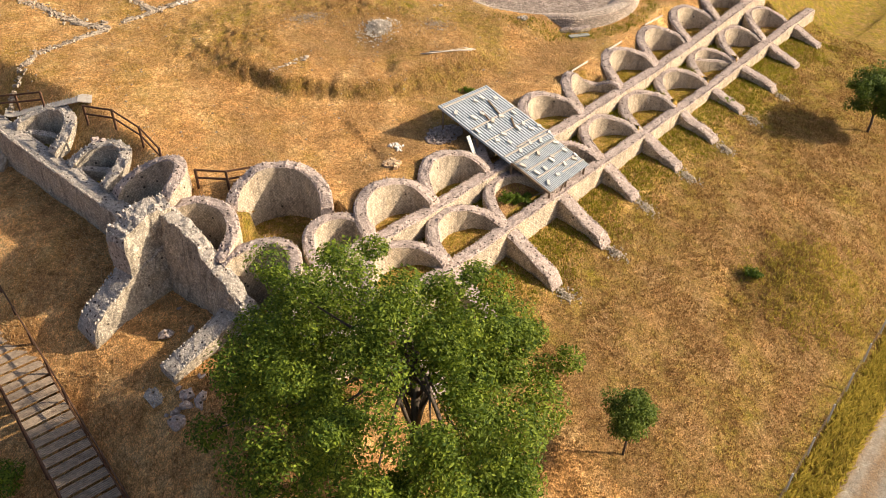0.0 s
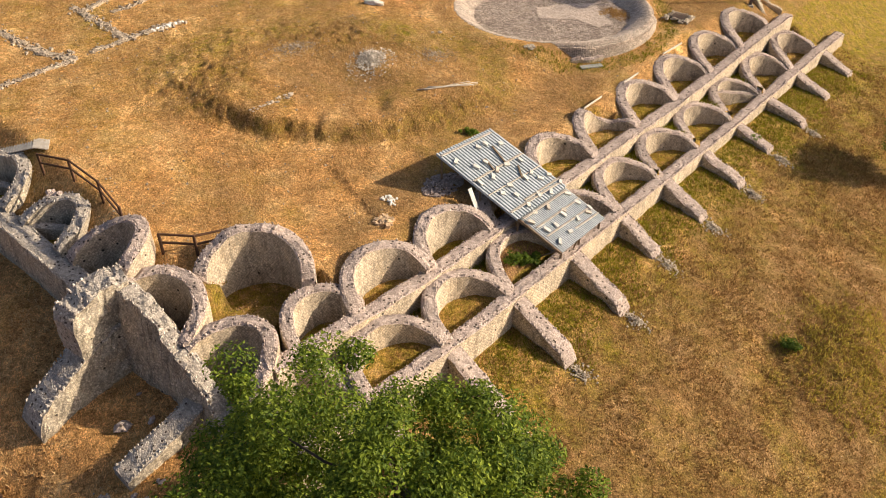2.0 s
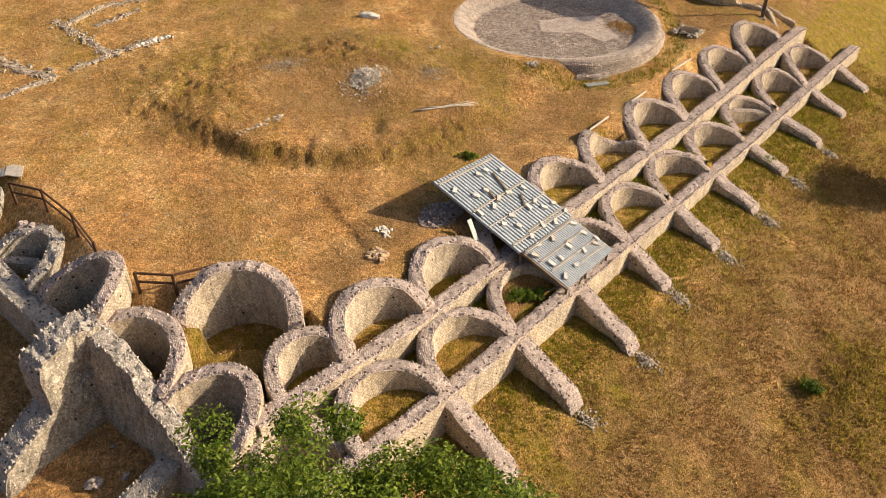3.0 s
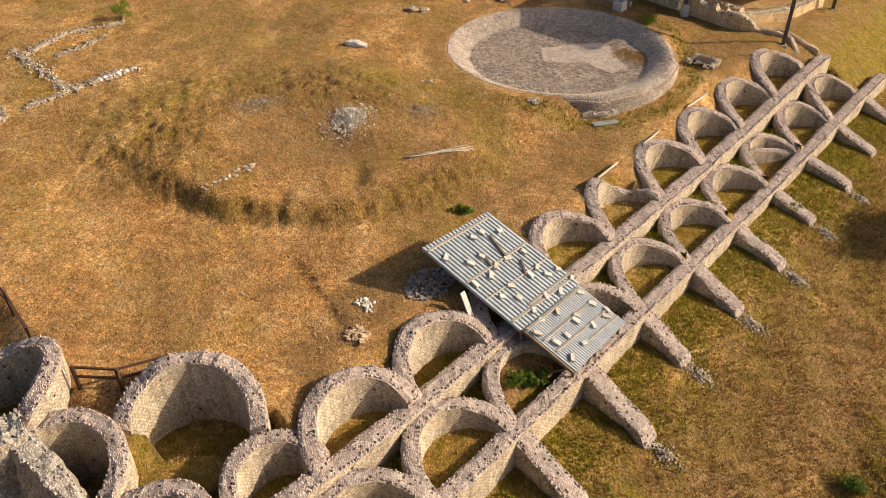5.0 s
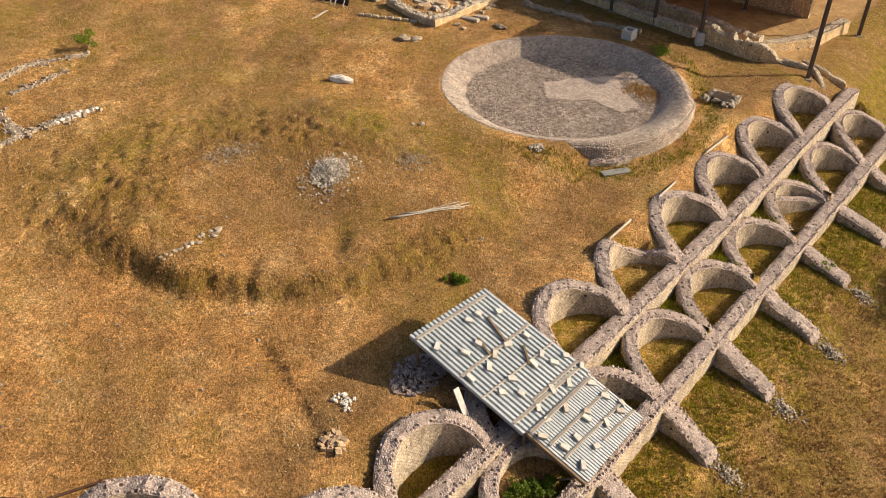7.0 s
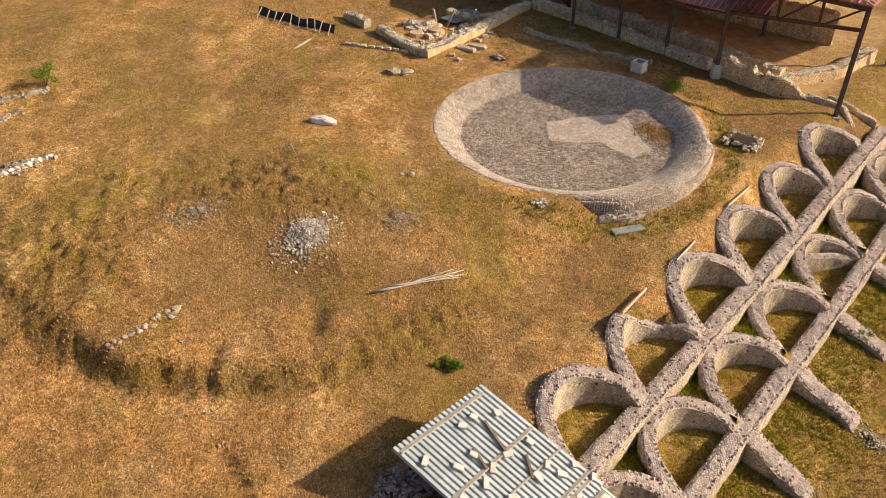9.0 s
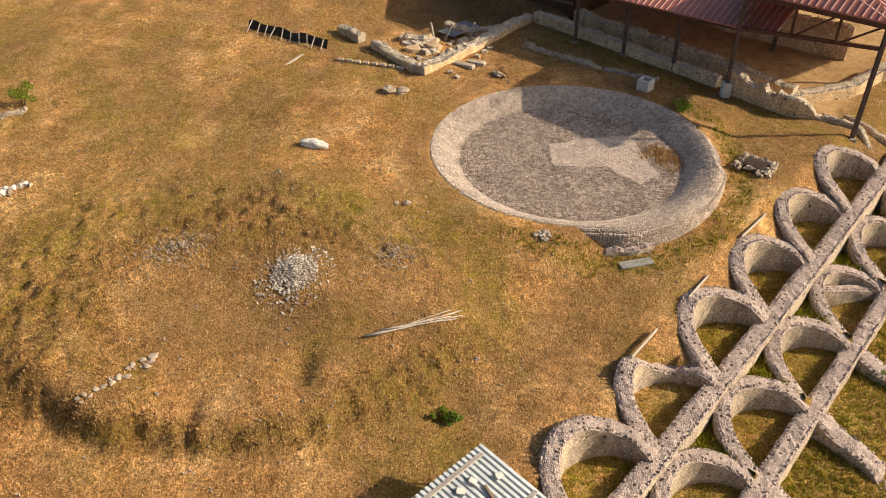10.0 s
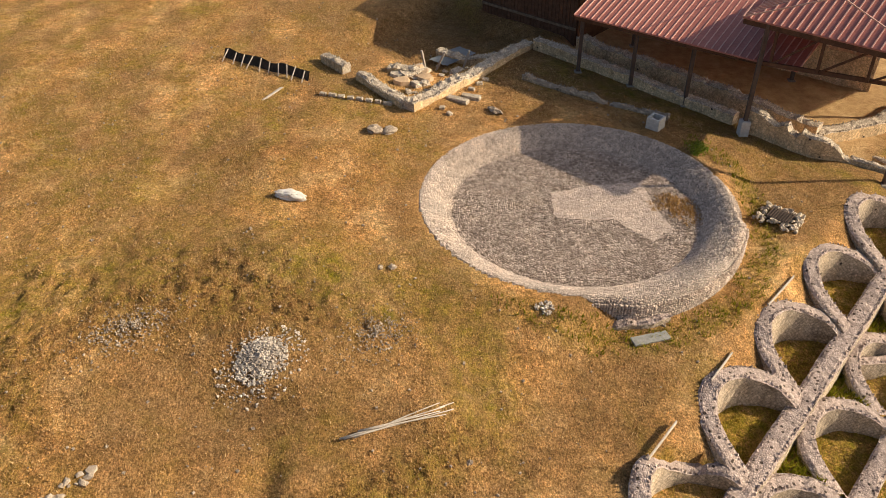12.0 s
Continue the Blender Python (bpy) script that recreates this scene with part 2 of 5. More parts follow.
def mix(t, fac, a, b, mode="MIX"):
    n = t.nodes.new("ShaderNodeMix")
    n.data_type, n.blend_type = "RGBA", mode
    for sock, val in ((n.inputs[0], fac), (n.inputs[6], a), (n.inputs[7], b)):
        if isinstance(val, (int, float)):
            sock.default_value = val
        elif isinstance(val, tuple):
            sock.default_value = (*val, 1)
        else:
            L(t, val, sock)
    return n.outputs[2]


def math_node(t, op, a, b=0.0, clamp=False):
    n = t.nodes.new("ShaderNodeMath")
    n.operation, n.use_clamp = op, clamp
    for sock, val in ((n.inputs[0], a), (n.inputs[1], b)):
        if isinstance(val, (int, float)):
            sock.default_value = val
        else:
            L(t, val, sock)
    return n.outputs[0]


def bump(t, b, height, strength, dist):
    n = N(t, "Bump", Strength=strength, Distance=dist)
    L(t, height, n.inputs["Height"])
    L(t, n.outputs["Normal"], b.inputs["Normal"])


def obj_coords(t):
    return N(t, "TexCoord").outputs["Object"]


def simple(name, c1, c2, scale=6.0, rough=0.85, spec=0.2, metal=0.0, bump_size=0.01, stretch=None, spots=None):
    m, t, b = material(name, rough, spec, metal)
    v = obj_coords(t)
    if stretch:
        mp = N(t, "Mapping", Scale=stretch)
        L(t, v, mp.inputs["Vector"])
        v = mp.outputs["Vector"]
    f = tex_noise(t, v, scale, 6, 0.65)
    g = tex_noise(t, v, scale * 7, 3, 0.6)
    col = ramp(t, f, [(0.3, c1), (0.7, c2)])
    rnd = N(t, "ObjectInfo").outputs["Random"]
    col = mix(t, 0.5, col, ramp(t, g, [(0.25, (0.55, 0.55, 0.55)), (0.75, (1.25, 1.25, 1.25))]), "MULTIPLY")
    col = mix(t, 0.35, col, ramp(t, rnd, [(0, (0.72, 0.72, 0.72)), (1, (1.2, 1.2, 1.2))]), "MULTIPLY")
    L(t, col, b.inputs["Base Color"])
    bump(t, b, g, 0.6, bump_size)
    return m


def masonry(name, light, dark, joint, cell=9.5, net=True, streaky=0.8, order=0.22):
    """Roman facing: small squared stones set on edge as a net, with stains."""
    m, t, b = material(name, 0.92, 0.15)
    o = obj_coords(t)
    uv = N(t, "UVMap")
    uv.uv_map = "net"
    mp = N(t, "Mapping", Scale=(cell, cell, cell), Rotation=(0, 0, radians(45) if net else 0))
    L(t, uv.outputs["UV"], mp.inputs["Vector"])
    e = N(t, "TexVoronoi", Scale=1.0, Randomness=order)
    e.feature = "DISTANCE_TO_EDGE"
    L(t, mp.outputs["Vector"], e.inputs["Vector"])
    cellc = N(t, "TexVoronoi", Scale=1.0, Randomness=order)
    L(t, mp.outputs["Vector"], cellc.inputs["Vector"])
    sep = N(t, "SeparateColor")
    L(t, cellc.outputs["Color"], sep.inputs["Color"])
    stone = ramp(t, sep.outputs[0], [(0, dark), (0.35, light), (1, tuple(min(1, c * 1.15) for c in light))])
    patch = tex_noise(t, o, 0.9, 6, 0.7)
    stain = tex_noise(t, o, 3.2, 5, 0.7)
    col = mix(t, ramp(t, e.outputs["Distance"], [(0.04, (1, 1, 1)), (0.13, (0, 0, 0))]), stone, joint)
    col = mix(t, 0.75, col, ramp(t, patch, [(0.3, (0.62, 0.6, 0.58)), (0.5, (1, 1, 1)), (0.72, (1.18, 1.1, 0.95))]), "MULTIPLY")
    col = mix(t, ramp(t, stain, [(0.56, (0, 0, 0)), (0.75, (0.6, 0.6, 0.6))]), col, (0.16, 0.14, 0.12))
    st = N(t, "Mapping", Scale=(2.6, 2.6, 0.35))
    L(t, o, st.inputs["Vector"])
    streak = tex_noise(t, st.outputs["Vector"], 1.0, 6, 0.75)
    col = mix(t, streaky, col, ramp(t, streak, [(0.36, (0.42, 0.4, 0.37)), (0.5, (1, 1, 1)), (0.68, (1.22, 1.18, 1.1))]), "MULTIPLY")
    # putlog holes as flat dark spots, their inner shade put into the colour
    pit = N(t, "TexVoronoi", Scale=1.5)
    L(t, o, pit.inputs["Vector"])
    col = mix(t, ramp(t, pit.outputs["Distance"], [(0.06, (1, 1, 1)), (0.1, (0, 0, 0))]), col, (0.05, 0.042, 0.035))
    speck = tex_noise(t, o, 11, 5, 0.75)
    col = mix(t, 0.8, col, ramp(t, speck, [(0.34, (0.45, 0.43, 0.4)), (0.5, (1, 1, 1)), (0.64, (1.4, 1.38, 1.34))]), "MULTIPLY")
    L(t, col, b.inputs["Base Color"])
    hgt = math_node(t, "ADD", math_node(t, "MINIMUM", e.outputs["Distance"], 0.16), math_node(t, "MULTIPLY", stain, 0.15))
    bump(t, b, hgt, 0.8, 0.06)
    return m


def rubble(name, c1, c2, scale=8.0, dirt=(0.2, 0.16, 0.12), gap=0.1, dark_pits=False):
    """Broken wall core: knobbly stones in weathered mortar."""
    m, t, b = material(name, 0.95, 0.12)
    o = obj_coords(t)
    vo = N(t, "TexVoronoi", Scale=scale)
    L(t, o, vo.inputs["Vector"])
    sep = N(t, "SeparateColor")
    L(t, vo.outputs["Color"], sep.inputs["Color"])
    ed = N(t, "TexVoronoi", Scale=scale)
    ed.feature = "DISTANCE_TO_EDGE"
    L(t, o, ed.inputs["Vector"])
    big = tex_noise(t, o, 1.1, 6, 0.7)
    col = ramp(t, sep.outputs[0], [(0, c1), (1, c2)])
    col = mix(t, ramp(t, ed.outputs["Distance"], [(0.0, (0.85, 0.85, 0.85)), (gap, (0, 0, 0))]), col, dirt)
    # small crest holes, drawn only as the shade inside them
    if dark_pits:
        pit = N(t, "TexVoronoi", Scale=4.2)
        L(t, o, pit.inputs["Vector"])
        col = mix(t, ramp(t, pit.outputs["Distance"], [(0.17, (1, 1, 1)), (0.25, (0, 0, 0))]), col, (0.075, 0.058, 0.048))
    isl = N(t, "NewGeometry").outputs["Random Per Island"]
    col = mix(t, 0.4, col, ramp(t, isl, [(0, (0.72, 0.7, 0.68)), (1, (1.25, 1.22, 1.2))]), "MULTIPLY")
    col = mix(t, 0.7, col, ramp(t, big, [(0.3, (0.6, 0.6, 0.6)), (0.55, (1, 1, 1)), (0.75, (1.15, 1.1, 1.0))]), "MULTIPLY")
    L(t, col, b.inputs["Base Color"])
    bump(t, b, math_node(t, "ADD", ed.outputs["Distance"], math_node(t, "MULTIPLY", tex_noise(t, o, 30, 3), 0.2)), 0.9, 0.06)
    return m


M_NET = masonry("net_masonry", (0.48, 0.4, 0.315), (0.35, 0.29, 0.225), (0.28, 0.23, 0.175), 9.0, streaky=0.5, order=0.45)
M_GREY = masonry("weathered_masonry", (0.45, 0.395, 0.325), (0.3, 0.265, 0.22), (0.25, 0.215, 0.175), 11.0, False, 0.65, 0.95)
M_CORE = rubble("wall_core", (0.3, 0.24, 0.215), (0.51, 0.42, 0.38), 13.0, (0.22, 0.175, 0.15), 0.07, dark_pits=True)
M_CAP = rubble("cap_stone", (0.34, 0.27, 0.245), (0.58, 0.48, 0.435), 9.0, (0.2, 0.16, 0.13))
M_CORE_GREY = rubble("grey_wall_core", (0.28, 0.25, 0.225), (0.52, 0.465, 0.41), 12.0, (0.16, 0.135, 0.115), 0.08, dark_pits=True)
M_CAP_GREY = rubble("grey_cap_stone", (0.34, 0.305, 0.275), (0.66, 0.6, 0.54), 9.0, (0.14, 0.115, 0.095))


def ground_material():
    m, t, b = material("dry_grass_ground", 0.95, 0.1)
    o = obj_coords(t)
    green = N(t, "Attribute")
    green.attribute_name = "green"
    soil = N(t, "Attribute")
    soil.attribute_name = "soil"
    zone = tex_noise(t, o, 0.13, 4, 0.6)
    straw = ramp(t, tex_noise(t, o, 0.5, 9, 0.74), [(0.3, (0.32, 0.16, 0.066)), (0.5, (0.59, 0.335, 0.145)), (0.7, (0.8, 0.56, 0.3))])
    patch = ramp(t, tex_noise(t, o, 1.7, 8, 0.78), [(0.3, (0.5, 0.44, 0.38)), (0.5, (1, 1, 1)), (0.72, (1.35, 1.3, 1.2))])
    col = mix(t, 0.85, straw, patch, "MULTIPLY")
    col = mix(t, 0.7, col, ramp(t, zone, [(0.38, (0.78, 0.72, 0.66)), (0.62, (1.18, 1.16, 1.12))]), "MULTIPLY")
    clump = N(t, "TexNoise", Scale=4.6, Detail=7.0, Roughness=0.72, Distortion=0.8)
    L(t, o, clump.inputs["Vector"])
    clump = clump.outputs["Fac"]
    col = mix(t, 0.85, col, ramp(t, clump, [(0.36, (0.45, 0.4, 0.35)), (0.5, (1, 1, 1)), (0.64, (1.5, 1.45, 1.35))]), "MULTIPLY")
    fine = tex_noise(t, o, 16, 8, 0.82)
    blade = N(t, "Mapping", Scale=(30, 8, 8), Rotation=(0, 0, 0.6))
    L(t, o, blade.inputs["Vector"])
    blades = tex_noise(t, blade.outputs["Vector"], 1.0, 6, 0.8)
    grain = ramp(t, math_node(t, "ADD", math_node(t, "MULTIPLY", fine, 0.55), math_node(t, "MULTIPLY", blades, 0.45)), [(0.37, (0.15, 0.115, 0.085)), (0.5, (1, 1, 1)), (0.6, (2.05, 2.05, 2.05))])
    bare = ramp(t, tex_noise(t, o, 2.4, 8, 0.75), [(0.3, (0.15, 0.078, 0.035)), (0.7, (0.33, 0.2, 0.1))])
    gn = tex_noise(t, o, 2.2, 6, 0.75)
    sf = math_node(t, "MULTIPLY", soil.outputs["Fac"], math_node(t, "ADD", 0.3, gn), True)
    col = mix(t, sf, col, bare)
    grass = ramp(t, tex_noise(t, o, 3.0, 6, 0.7), [(0.3, (0.1, 0.11, 0.008)), (0.5, (0.25, 0.2, 0.018)), (0.72, (0.43, 0.285, 0.05))])
    gf = math_node(t, "MULTIPLY", green.outputs["Fac"], ramp(t, gn, [(0.3, (0.15, 0.15, 0.15)), (0.62, (1, 1, 1))]), True)
    col = mix(t, gf, col, grass)
    col = mix(t, 0.95, col, grain, "MULTIPLY")
    sand = N(t, "Attribute")
    sand.attribute_name = "sand"
    col = mix(t, math_node(t, "MULTIPLY", sand.outputs["Fac"], 0.92), col, ramp(t, tex_noise(t, o, 1.6, 8, 0.75), [(0.3, (0.4, 0.23, 0.1)), (0.55, (0.62, 0.41, 0.2)), (0.75, (0.74, 0.54, 0.31))]))
    road = N(t, "Attribute")
    road.attribute_name = "track"
    col = mix(t, math_node(t, "MULTIPLY", road.outputs["Fac"], math_node(t, "ADD", 0.45, gn), True), col, ramp(t, tex_noise(t, o, 5, 8, 0.8), [(0.3, (0.24, 0.2, 0.16)), (0.55, (0.46, 0.4, 0.33)), (0.75, (0.66, 0.6, 0.52))]))
    peb = N(t, "TexVoronoi", Scale=3.4)
    L(t, o, peb.inputs["Vector"])
    pf = math_node(t, "MULTIPLY", ramp(t, peb.outputs["Distance"], [(0.045, (1, 1, 1)), (0.075, (0, 0, 0))]), ramp(t, tex_noise(t, o, 0.5, 3), [(0.45, (0, 0, 0)), (0.6, (1, 1, 1))]))
    col = mix(t, pf, col, (0.55, 0.48, 0.38))
    L(t, col, b.inputs["Base Color"])
    hgt = math_node(t, "ADD", math_node(t, "MULTIPLY", fine, 0.7), math_node(t, "ADD", math_node(t, "MULTIPLY", blades, 0.6), math_node(t, "MULTIPLY", clump, 2.2)))
    bump(t, b, hgt, 0.9, 0.17)
    return m


def axis(lo, hi, step, far):
    core = list(np.arange(lo, hi + 1e-6, step))
    grow, s = [], step
    while not grow or grow[-1] < far:
        s *= 1.3
        grow.append((grow[-1] if grow else 0) + s)
    return np.array([lo - g for g in grow[::-1]] + core + [hi + g for g in grow])


def build_ground():
    xs, ys = axis(-30, 32, 0.2, 900), axis(-6, 72, 0.2, 900)
    X, Y = np.meshgrid(xs, ys)
    Z = land(X, Y)
    nx, ny = len(xs), len(ys)
    i = np.arange(nx * ny).reshape(ny, nx)
    f = np.stack([i[:-1, :-1], i[:-1, 1:], i[1:, 1:], i[1:, :-1]], -1).reshape(-1, 4)
    ob = link_mesh("ground", np.stack([X, Y, Z], -1).reshape(-1, 3), f.tolist(), ground_material(), smooth=True)
    u, v = to_uv(X, Y)
    d = v - VB
    green = 0.15 + 0.55 * np.clip(waves(X, Y, 7.0, 1) + 0.6 * waves(X, Y, 2.3, 3), 0, 1)
    out = (d > 0) & (u > 18)
    green = np.where(out, green + 0.06 + 0.5 * np.clip(waves(X, Y, 4.5, 0) + 0.5 * waves(X, Y, 1.6, 5), 0, 1), green)
    green = np.where(out, np.maximum(green, 1.0 * np.exp(-(np.clip(d - 1.5, 0, 99) / 4.2) ** 2) * (0.95 + 0.8 * waves(X, Y, 2.6, 2))), green)
    green = np.where(out & (u > 40), np.maximum(green, 0.6 * np.exp(-(d / 8.0) ** 2) * (0.8 + 0.8 * waves(X, Y, 4, 2))), green)
    green = np.maximum(green, 0.75 * np.exp(-(((u - 33.0) / 3.6) ** 2 + ((v + 6.3) / 2.6) ** 2)) * (0.8 + 0.5 * waves(X, Y, 2.2, 2)))
    green = np.maximum(green, 0.8 * np.exp(-((d - 14.6) / 0.9) ** 2) * (u < 60))
    pr = np.hypot(u - POOL_U, v - POOL_V)
    green = np.maximum(green, 0.9 * np.exp(-((pr - 7.3) / 0.6) ** 2) * ss(v - POOL_V, 0, 4) * (0.7 + 0.6 * waves(X, Y, 1.5, 3)))
    soil = 0.3 + 0.7 * waves(X, Y, 8, 5) + 0.7 * waves(X, Y, 2.6, 0) + 0.5 * np.exp(-(((X + 4) / 7) ** 2 + ((Y - 43) / 4.5) ** 2)) + 0.5 * np.exp(-((v + 24) / 1.6) ** 2) * (u > 20)
    # last term, dug room: bare earth, also darkened to stand for its shade
    soil = soil + 0.8 * ss(u, 49, 53) * ss(v, -44, -40) - 0.5 * (u < 13) - 0.45 * ss(-v, 29, 38) * (1 - ss(u, 26, 40)) + 0.8 * ss(u, 49.4, 50.5) * ss(-v, 41, 42)
    far = ss(-v, 38, 43) * ss(u, 26, 34) * (1 - ss(u, 47, 49))
    soil, green = soil + far * (0.25 + 0.5 * waves(X, Y, 3.4, 2)), green + far * (0.15 + 0.5 * waves(X, Y, 2.4, 5))
    edge = scarp_at(X, Y)
    soil = soil + 2.2 * edge * (1 - edge) * ss(X, -11, -8.5) + 0.7 * np.exp(-(((X + 4.9) / 2.4) ** 2 + ((Y - 43.1) / 1.1) ** 2)) + 0.5 * np.exp(-(((X + 5.6) / 1.0) ** 2 + ((Y - 51.5) / 1.3) ** 2))
    green = green + 2.2 * edge * (1 - edge) * (0.7 + 0.8 * waves(X, Y, 0.8, 3))
    soil = np.where(out & (d > 2.5), soil + 0.95 + 0.4 * waves(X, Y, 3.0, 3), soil)
    hill = ss(-v, 33, 40) * (1 - ss(u, 34, 40)) * (u > 13)
    soil, green = soil + 0.35 * hill, green + 0.12 * hill
    hollow = np.exp(-(((X + 5.2) / 2.6) ** 2 + ((Y - 42.7) / 0.9) ** 2)) + np.exp(-(((X + 6.0) / 1.6) ** 2 + ((Y - 50.3) / 1.0) ** 2))
    soil = soil + 0.8 * hollow * (0.7 + 0.6 * waves(X, Y, 0.9, 2))
    green = np.where(u < 13, green * 0.55, green)
    strip = np.exp(-((d - 3.0) / 1.0) ** 2) * out * np.clip(0.2 + 1.2 * waves(X, Y, 1.9, 4), 0, 1)
    green, soil = green * (1 - 0.8 * strip), soil - 0.8 * strip
    green = np.maximum(green, 0.8 * ss(u, 52.6, 53.4) * (1 - ss(u, 55.2, 56)) * ss(v, -40, -38) * (1 - ss(v, -29, -28)) * (0.7 + 0.6 * waves(X, Y, 1.8, 2)))
    green = np.maximum(green, 0.9 * np.exp(-((u - 54.2) / 0.7) ** 2) * ss(v, -28, -27) * (1 - ss(v, -21, -20)) * (0.7 + 0.6 * waves(X, Y, 1.5, 4)))
    inside = (u > 13.1) & (v < VB) & (v > VA)
    green = np.where(inside | ((u > 14) & (u < 18.5) & (v > -25) & (v < VB)), 0.85, green)
    for n in NICHES:
        a, b = niche_local(n, u, v)
        m = (a * a + b * b < 1.1) & (b > -0.1)
        green = np.where(m, 0.85 + 0.15 * math.sin(n[1] * 7), green)
        sandy = n[0] == "lower" and abs(n[1] - 26.43) < 0.2
        soil = np.where(m, 1.0 if sandy else 0.1, soil)
        if sandy:
            green = np.where(m & (b > 0.35), 0.0, green)
    road = (d > 15.6) & (u < 80) & (v > -3)
    green = np.where(road & (d > 16.2), 0.1, green)
    soil = np.where(road & (d > 16.4), 1.0, soil)
    track = ss(v, -1.5, -1.0) * (1 - ss(v, 2.2, 3.0)) * (0.75 + 0.4 * np.cos((v - 0.1) * 5.2))
    sand = ss(u, 55.9, 56.5) * (1 - ss(u, 70, 72)) * ss(v, -40, -39) * (1 - ss(v, -23.8, -22.9))
    beyond = np.maximum(ss(u, 56, 60) * (v > -23), 0.7 * ss(u, 42, 52) * (d > 0))
    soil, green = soil + 0.5 * beyond, green + 0.4 * beyond * (0.8 + 0.8 * waves(X, Y, 3.2, 1))
    for nm, val in (("green", green), ("sand", sand), ("soil", soil), ("track", track)):
        at = ob.data.attributes.new(nm, "FLOAT", "POINT")
        at.data.foreach_set("value", np.clip(val, 0, 1).astype(np.float32).ravel())
    return tagged(ob, "sun-dried straw-coloured grass hill with bare earth and green patches", "ground", kind="structure")


ground = build_ground()


# ---- ruined walls ----
def band(name, path, half, base, top, rng, mats, ragged=0.07, label="", category="wall", group="", stones=True, parent=None, stone=0.088, rough=0.035, batter=0.0):
    """A wall along a path in plan; base and top give heights by the share of the length. Its crest is broken and set with stones."""
    pts = [Vector((p[0], p[1])) for p in path]
    seg = [(b - a).length for a, b in zip(pts, pts[1:])]
    total = sum(seg)
    n = max(4, int(total / 0.16))
    line, acc = [], 0.0
    j = 0
    for i in range(n + 1):
        s = total * i / n
        while j < len(seg) - 1 and s > acc + seg[j]:
            acc += seg[j]
            j += 1
        line.append(pts[j].lerp(pts[j + 1], min(1, (s - acc) / seg[j])))
    verts, uvs, side_rows, top_rows = [], [], 14 if rough > 0.05 else 7, 4
    ring = 2 * (side_rows + 1) + (top_rows - 1)
    off = rng.uniform(0, 50)
    frames = []
    for i, c in enumerate(line):
        d = (line[min(i + 1, n)] - line[max(i - 1, 0)]).normalized()
        nr = Vector((-d.y, d.x))
        f = i / n
        zb, zt = base(f), top(f)
        s = total * f
        zt += ragged * 1.3 * noise.noise(Vector((s * 0.9, off, 0))) + ragged * 0.8 * noise.noise(Vector((s * 3.1, off, 4)))
        frames.append((c, d, nr, zt, s))
        hw = half * (1 + 0.1 * noise.noise(Vector((s * 0.6, off, 9))))
        row = []
        for k in range(side_rows + 1):
            q = k / side_rows
            z = zb + (zt - zb) * q
            w = hw * (1.05 - 0.06 * q) + batter * (1 - q) + rough * noise.noise(Vector((s * 1.7, z * 1.9, off))) + rough * 0.6 * noise.noise(Vector((s * 4.6, z * 4.6, off)))
            row.append((nr * w, z - 0.03 * (k == side_rows), (s, z)))
        for k in range(1, top_rows):
            q = 1 - 2 * k / top_rows
            z = zt + ragged * 0.9 * noise.noise(Vector((s * 4.0, q * 3, off + 7))) + 0.03
            row.append((nr * hw * q, z, (s, zt + hw * (1 - q))))
        for k in range(side_rows, -1, -1):
            q = k / side_rows
            z = zb + (zt - zb) * q
            w = hw * (1.05 - 0.06 * q) + batter * (1 - q) + rough * noise.noise(Vector((s * 1.7, z * 1.9, off + 30))) + rough * 0.6 * noise.noise(Vector((s * 4.6, z * 4.6, off + 30)))
            row.append((-nr * w, z - 0.03 * (k == side_rows), (s + 17.3, z)))
        for o2, z, tx in row:
            verts.append(W(c.x + o2.x, c.y + o2.y, z))
            uvs.append(tx)
    faces, idx = [], []
    for i in range(n):
        for k in range(ring - 1):
            a = i * ring + k
            faces.append((a, a + 1, a + ring + 1, a + ring))
            idx.append(1 if side_rows <= k < side_rows + top_rows else 0)
    for e in (0, n):
        loop = [e * ring + k for k in range(ring)]
        faces.append(loop if e == 0 else loop[::-1])
        idx.append(1)
    ob = link_mesh(name, verts, faces, mats, parent, label, idx, uvs)
    bm = bmesh.new()
    bm.from_mesh(ob.data)
    bmesh.ops.recalc_face_normals(bm, faces=bm.faces)
    bm.to_mesh(ob.data)
    bm.free()
    if stones:
        places = []
        rows = max(2, int(2 * half / (stone * 0.95)))
        ns = int(total / stone)
        for i in range(ns):
            f = (i + 0.5) / ns
            c, d, nr, zt, s = frames[min(n, int(f * n))]
            for r in range(rows):
                q = (r + 0.5) / rows * 2 - 1
                edge = r in (0, rows - 1)
                if rng.random() < (0.1 if edge else 0.58):
                    continue
                a, b = rng.uniform(-0.04, 0.04), rng.uniform(-0.03, 0.03)
                pu, pv = c.x + nr.x * (q * (half - 0.03) + b) + d.x * a, c.y + nr.y * (q * (half - 0.03) + b) + d.y * a
                p = W(pu, pv, zt + (rng.uniform(-0.03, 0.022) if edge else rng.uniform(-0.045, -0.015)))
                dw = W(d.x, d.y)
                tooth = edge and rng.random() < 0.75
                places.append((p.x, p.y, p.z + (0.02 if tooth else 0), stone * rng.uniform(0.7, 1.05), stone * rng.uniform(0.6, 0.95), stone * (rng.uniform(0.7, 1.15) if tooth else rng.uniform(0.4, 0.8)), math.atan2(dw.y, dw.x) + rng.uniform(-0.4, 0.4), 0.3 if tooth else 0.8))
        cap = chunk_mesh("crest_rubble", places, mats[2], ob, "", np.random.RandomState(int(off * 1000)))
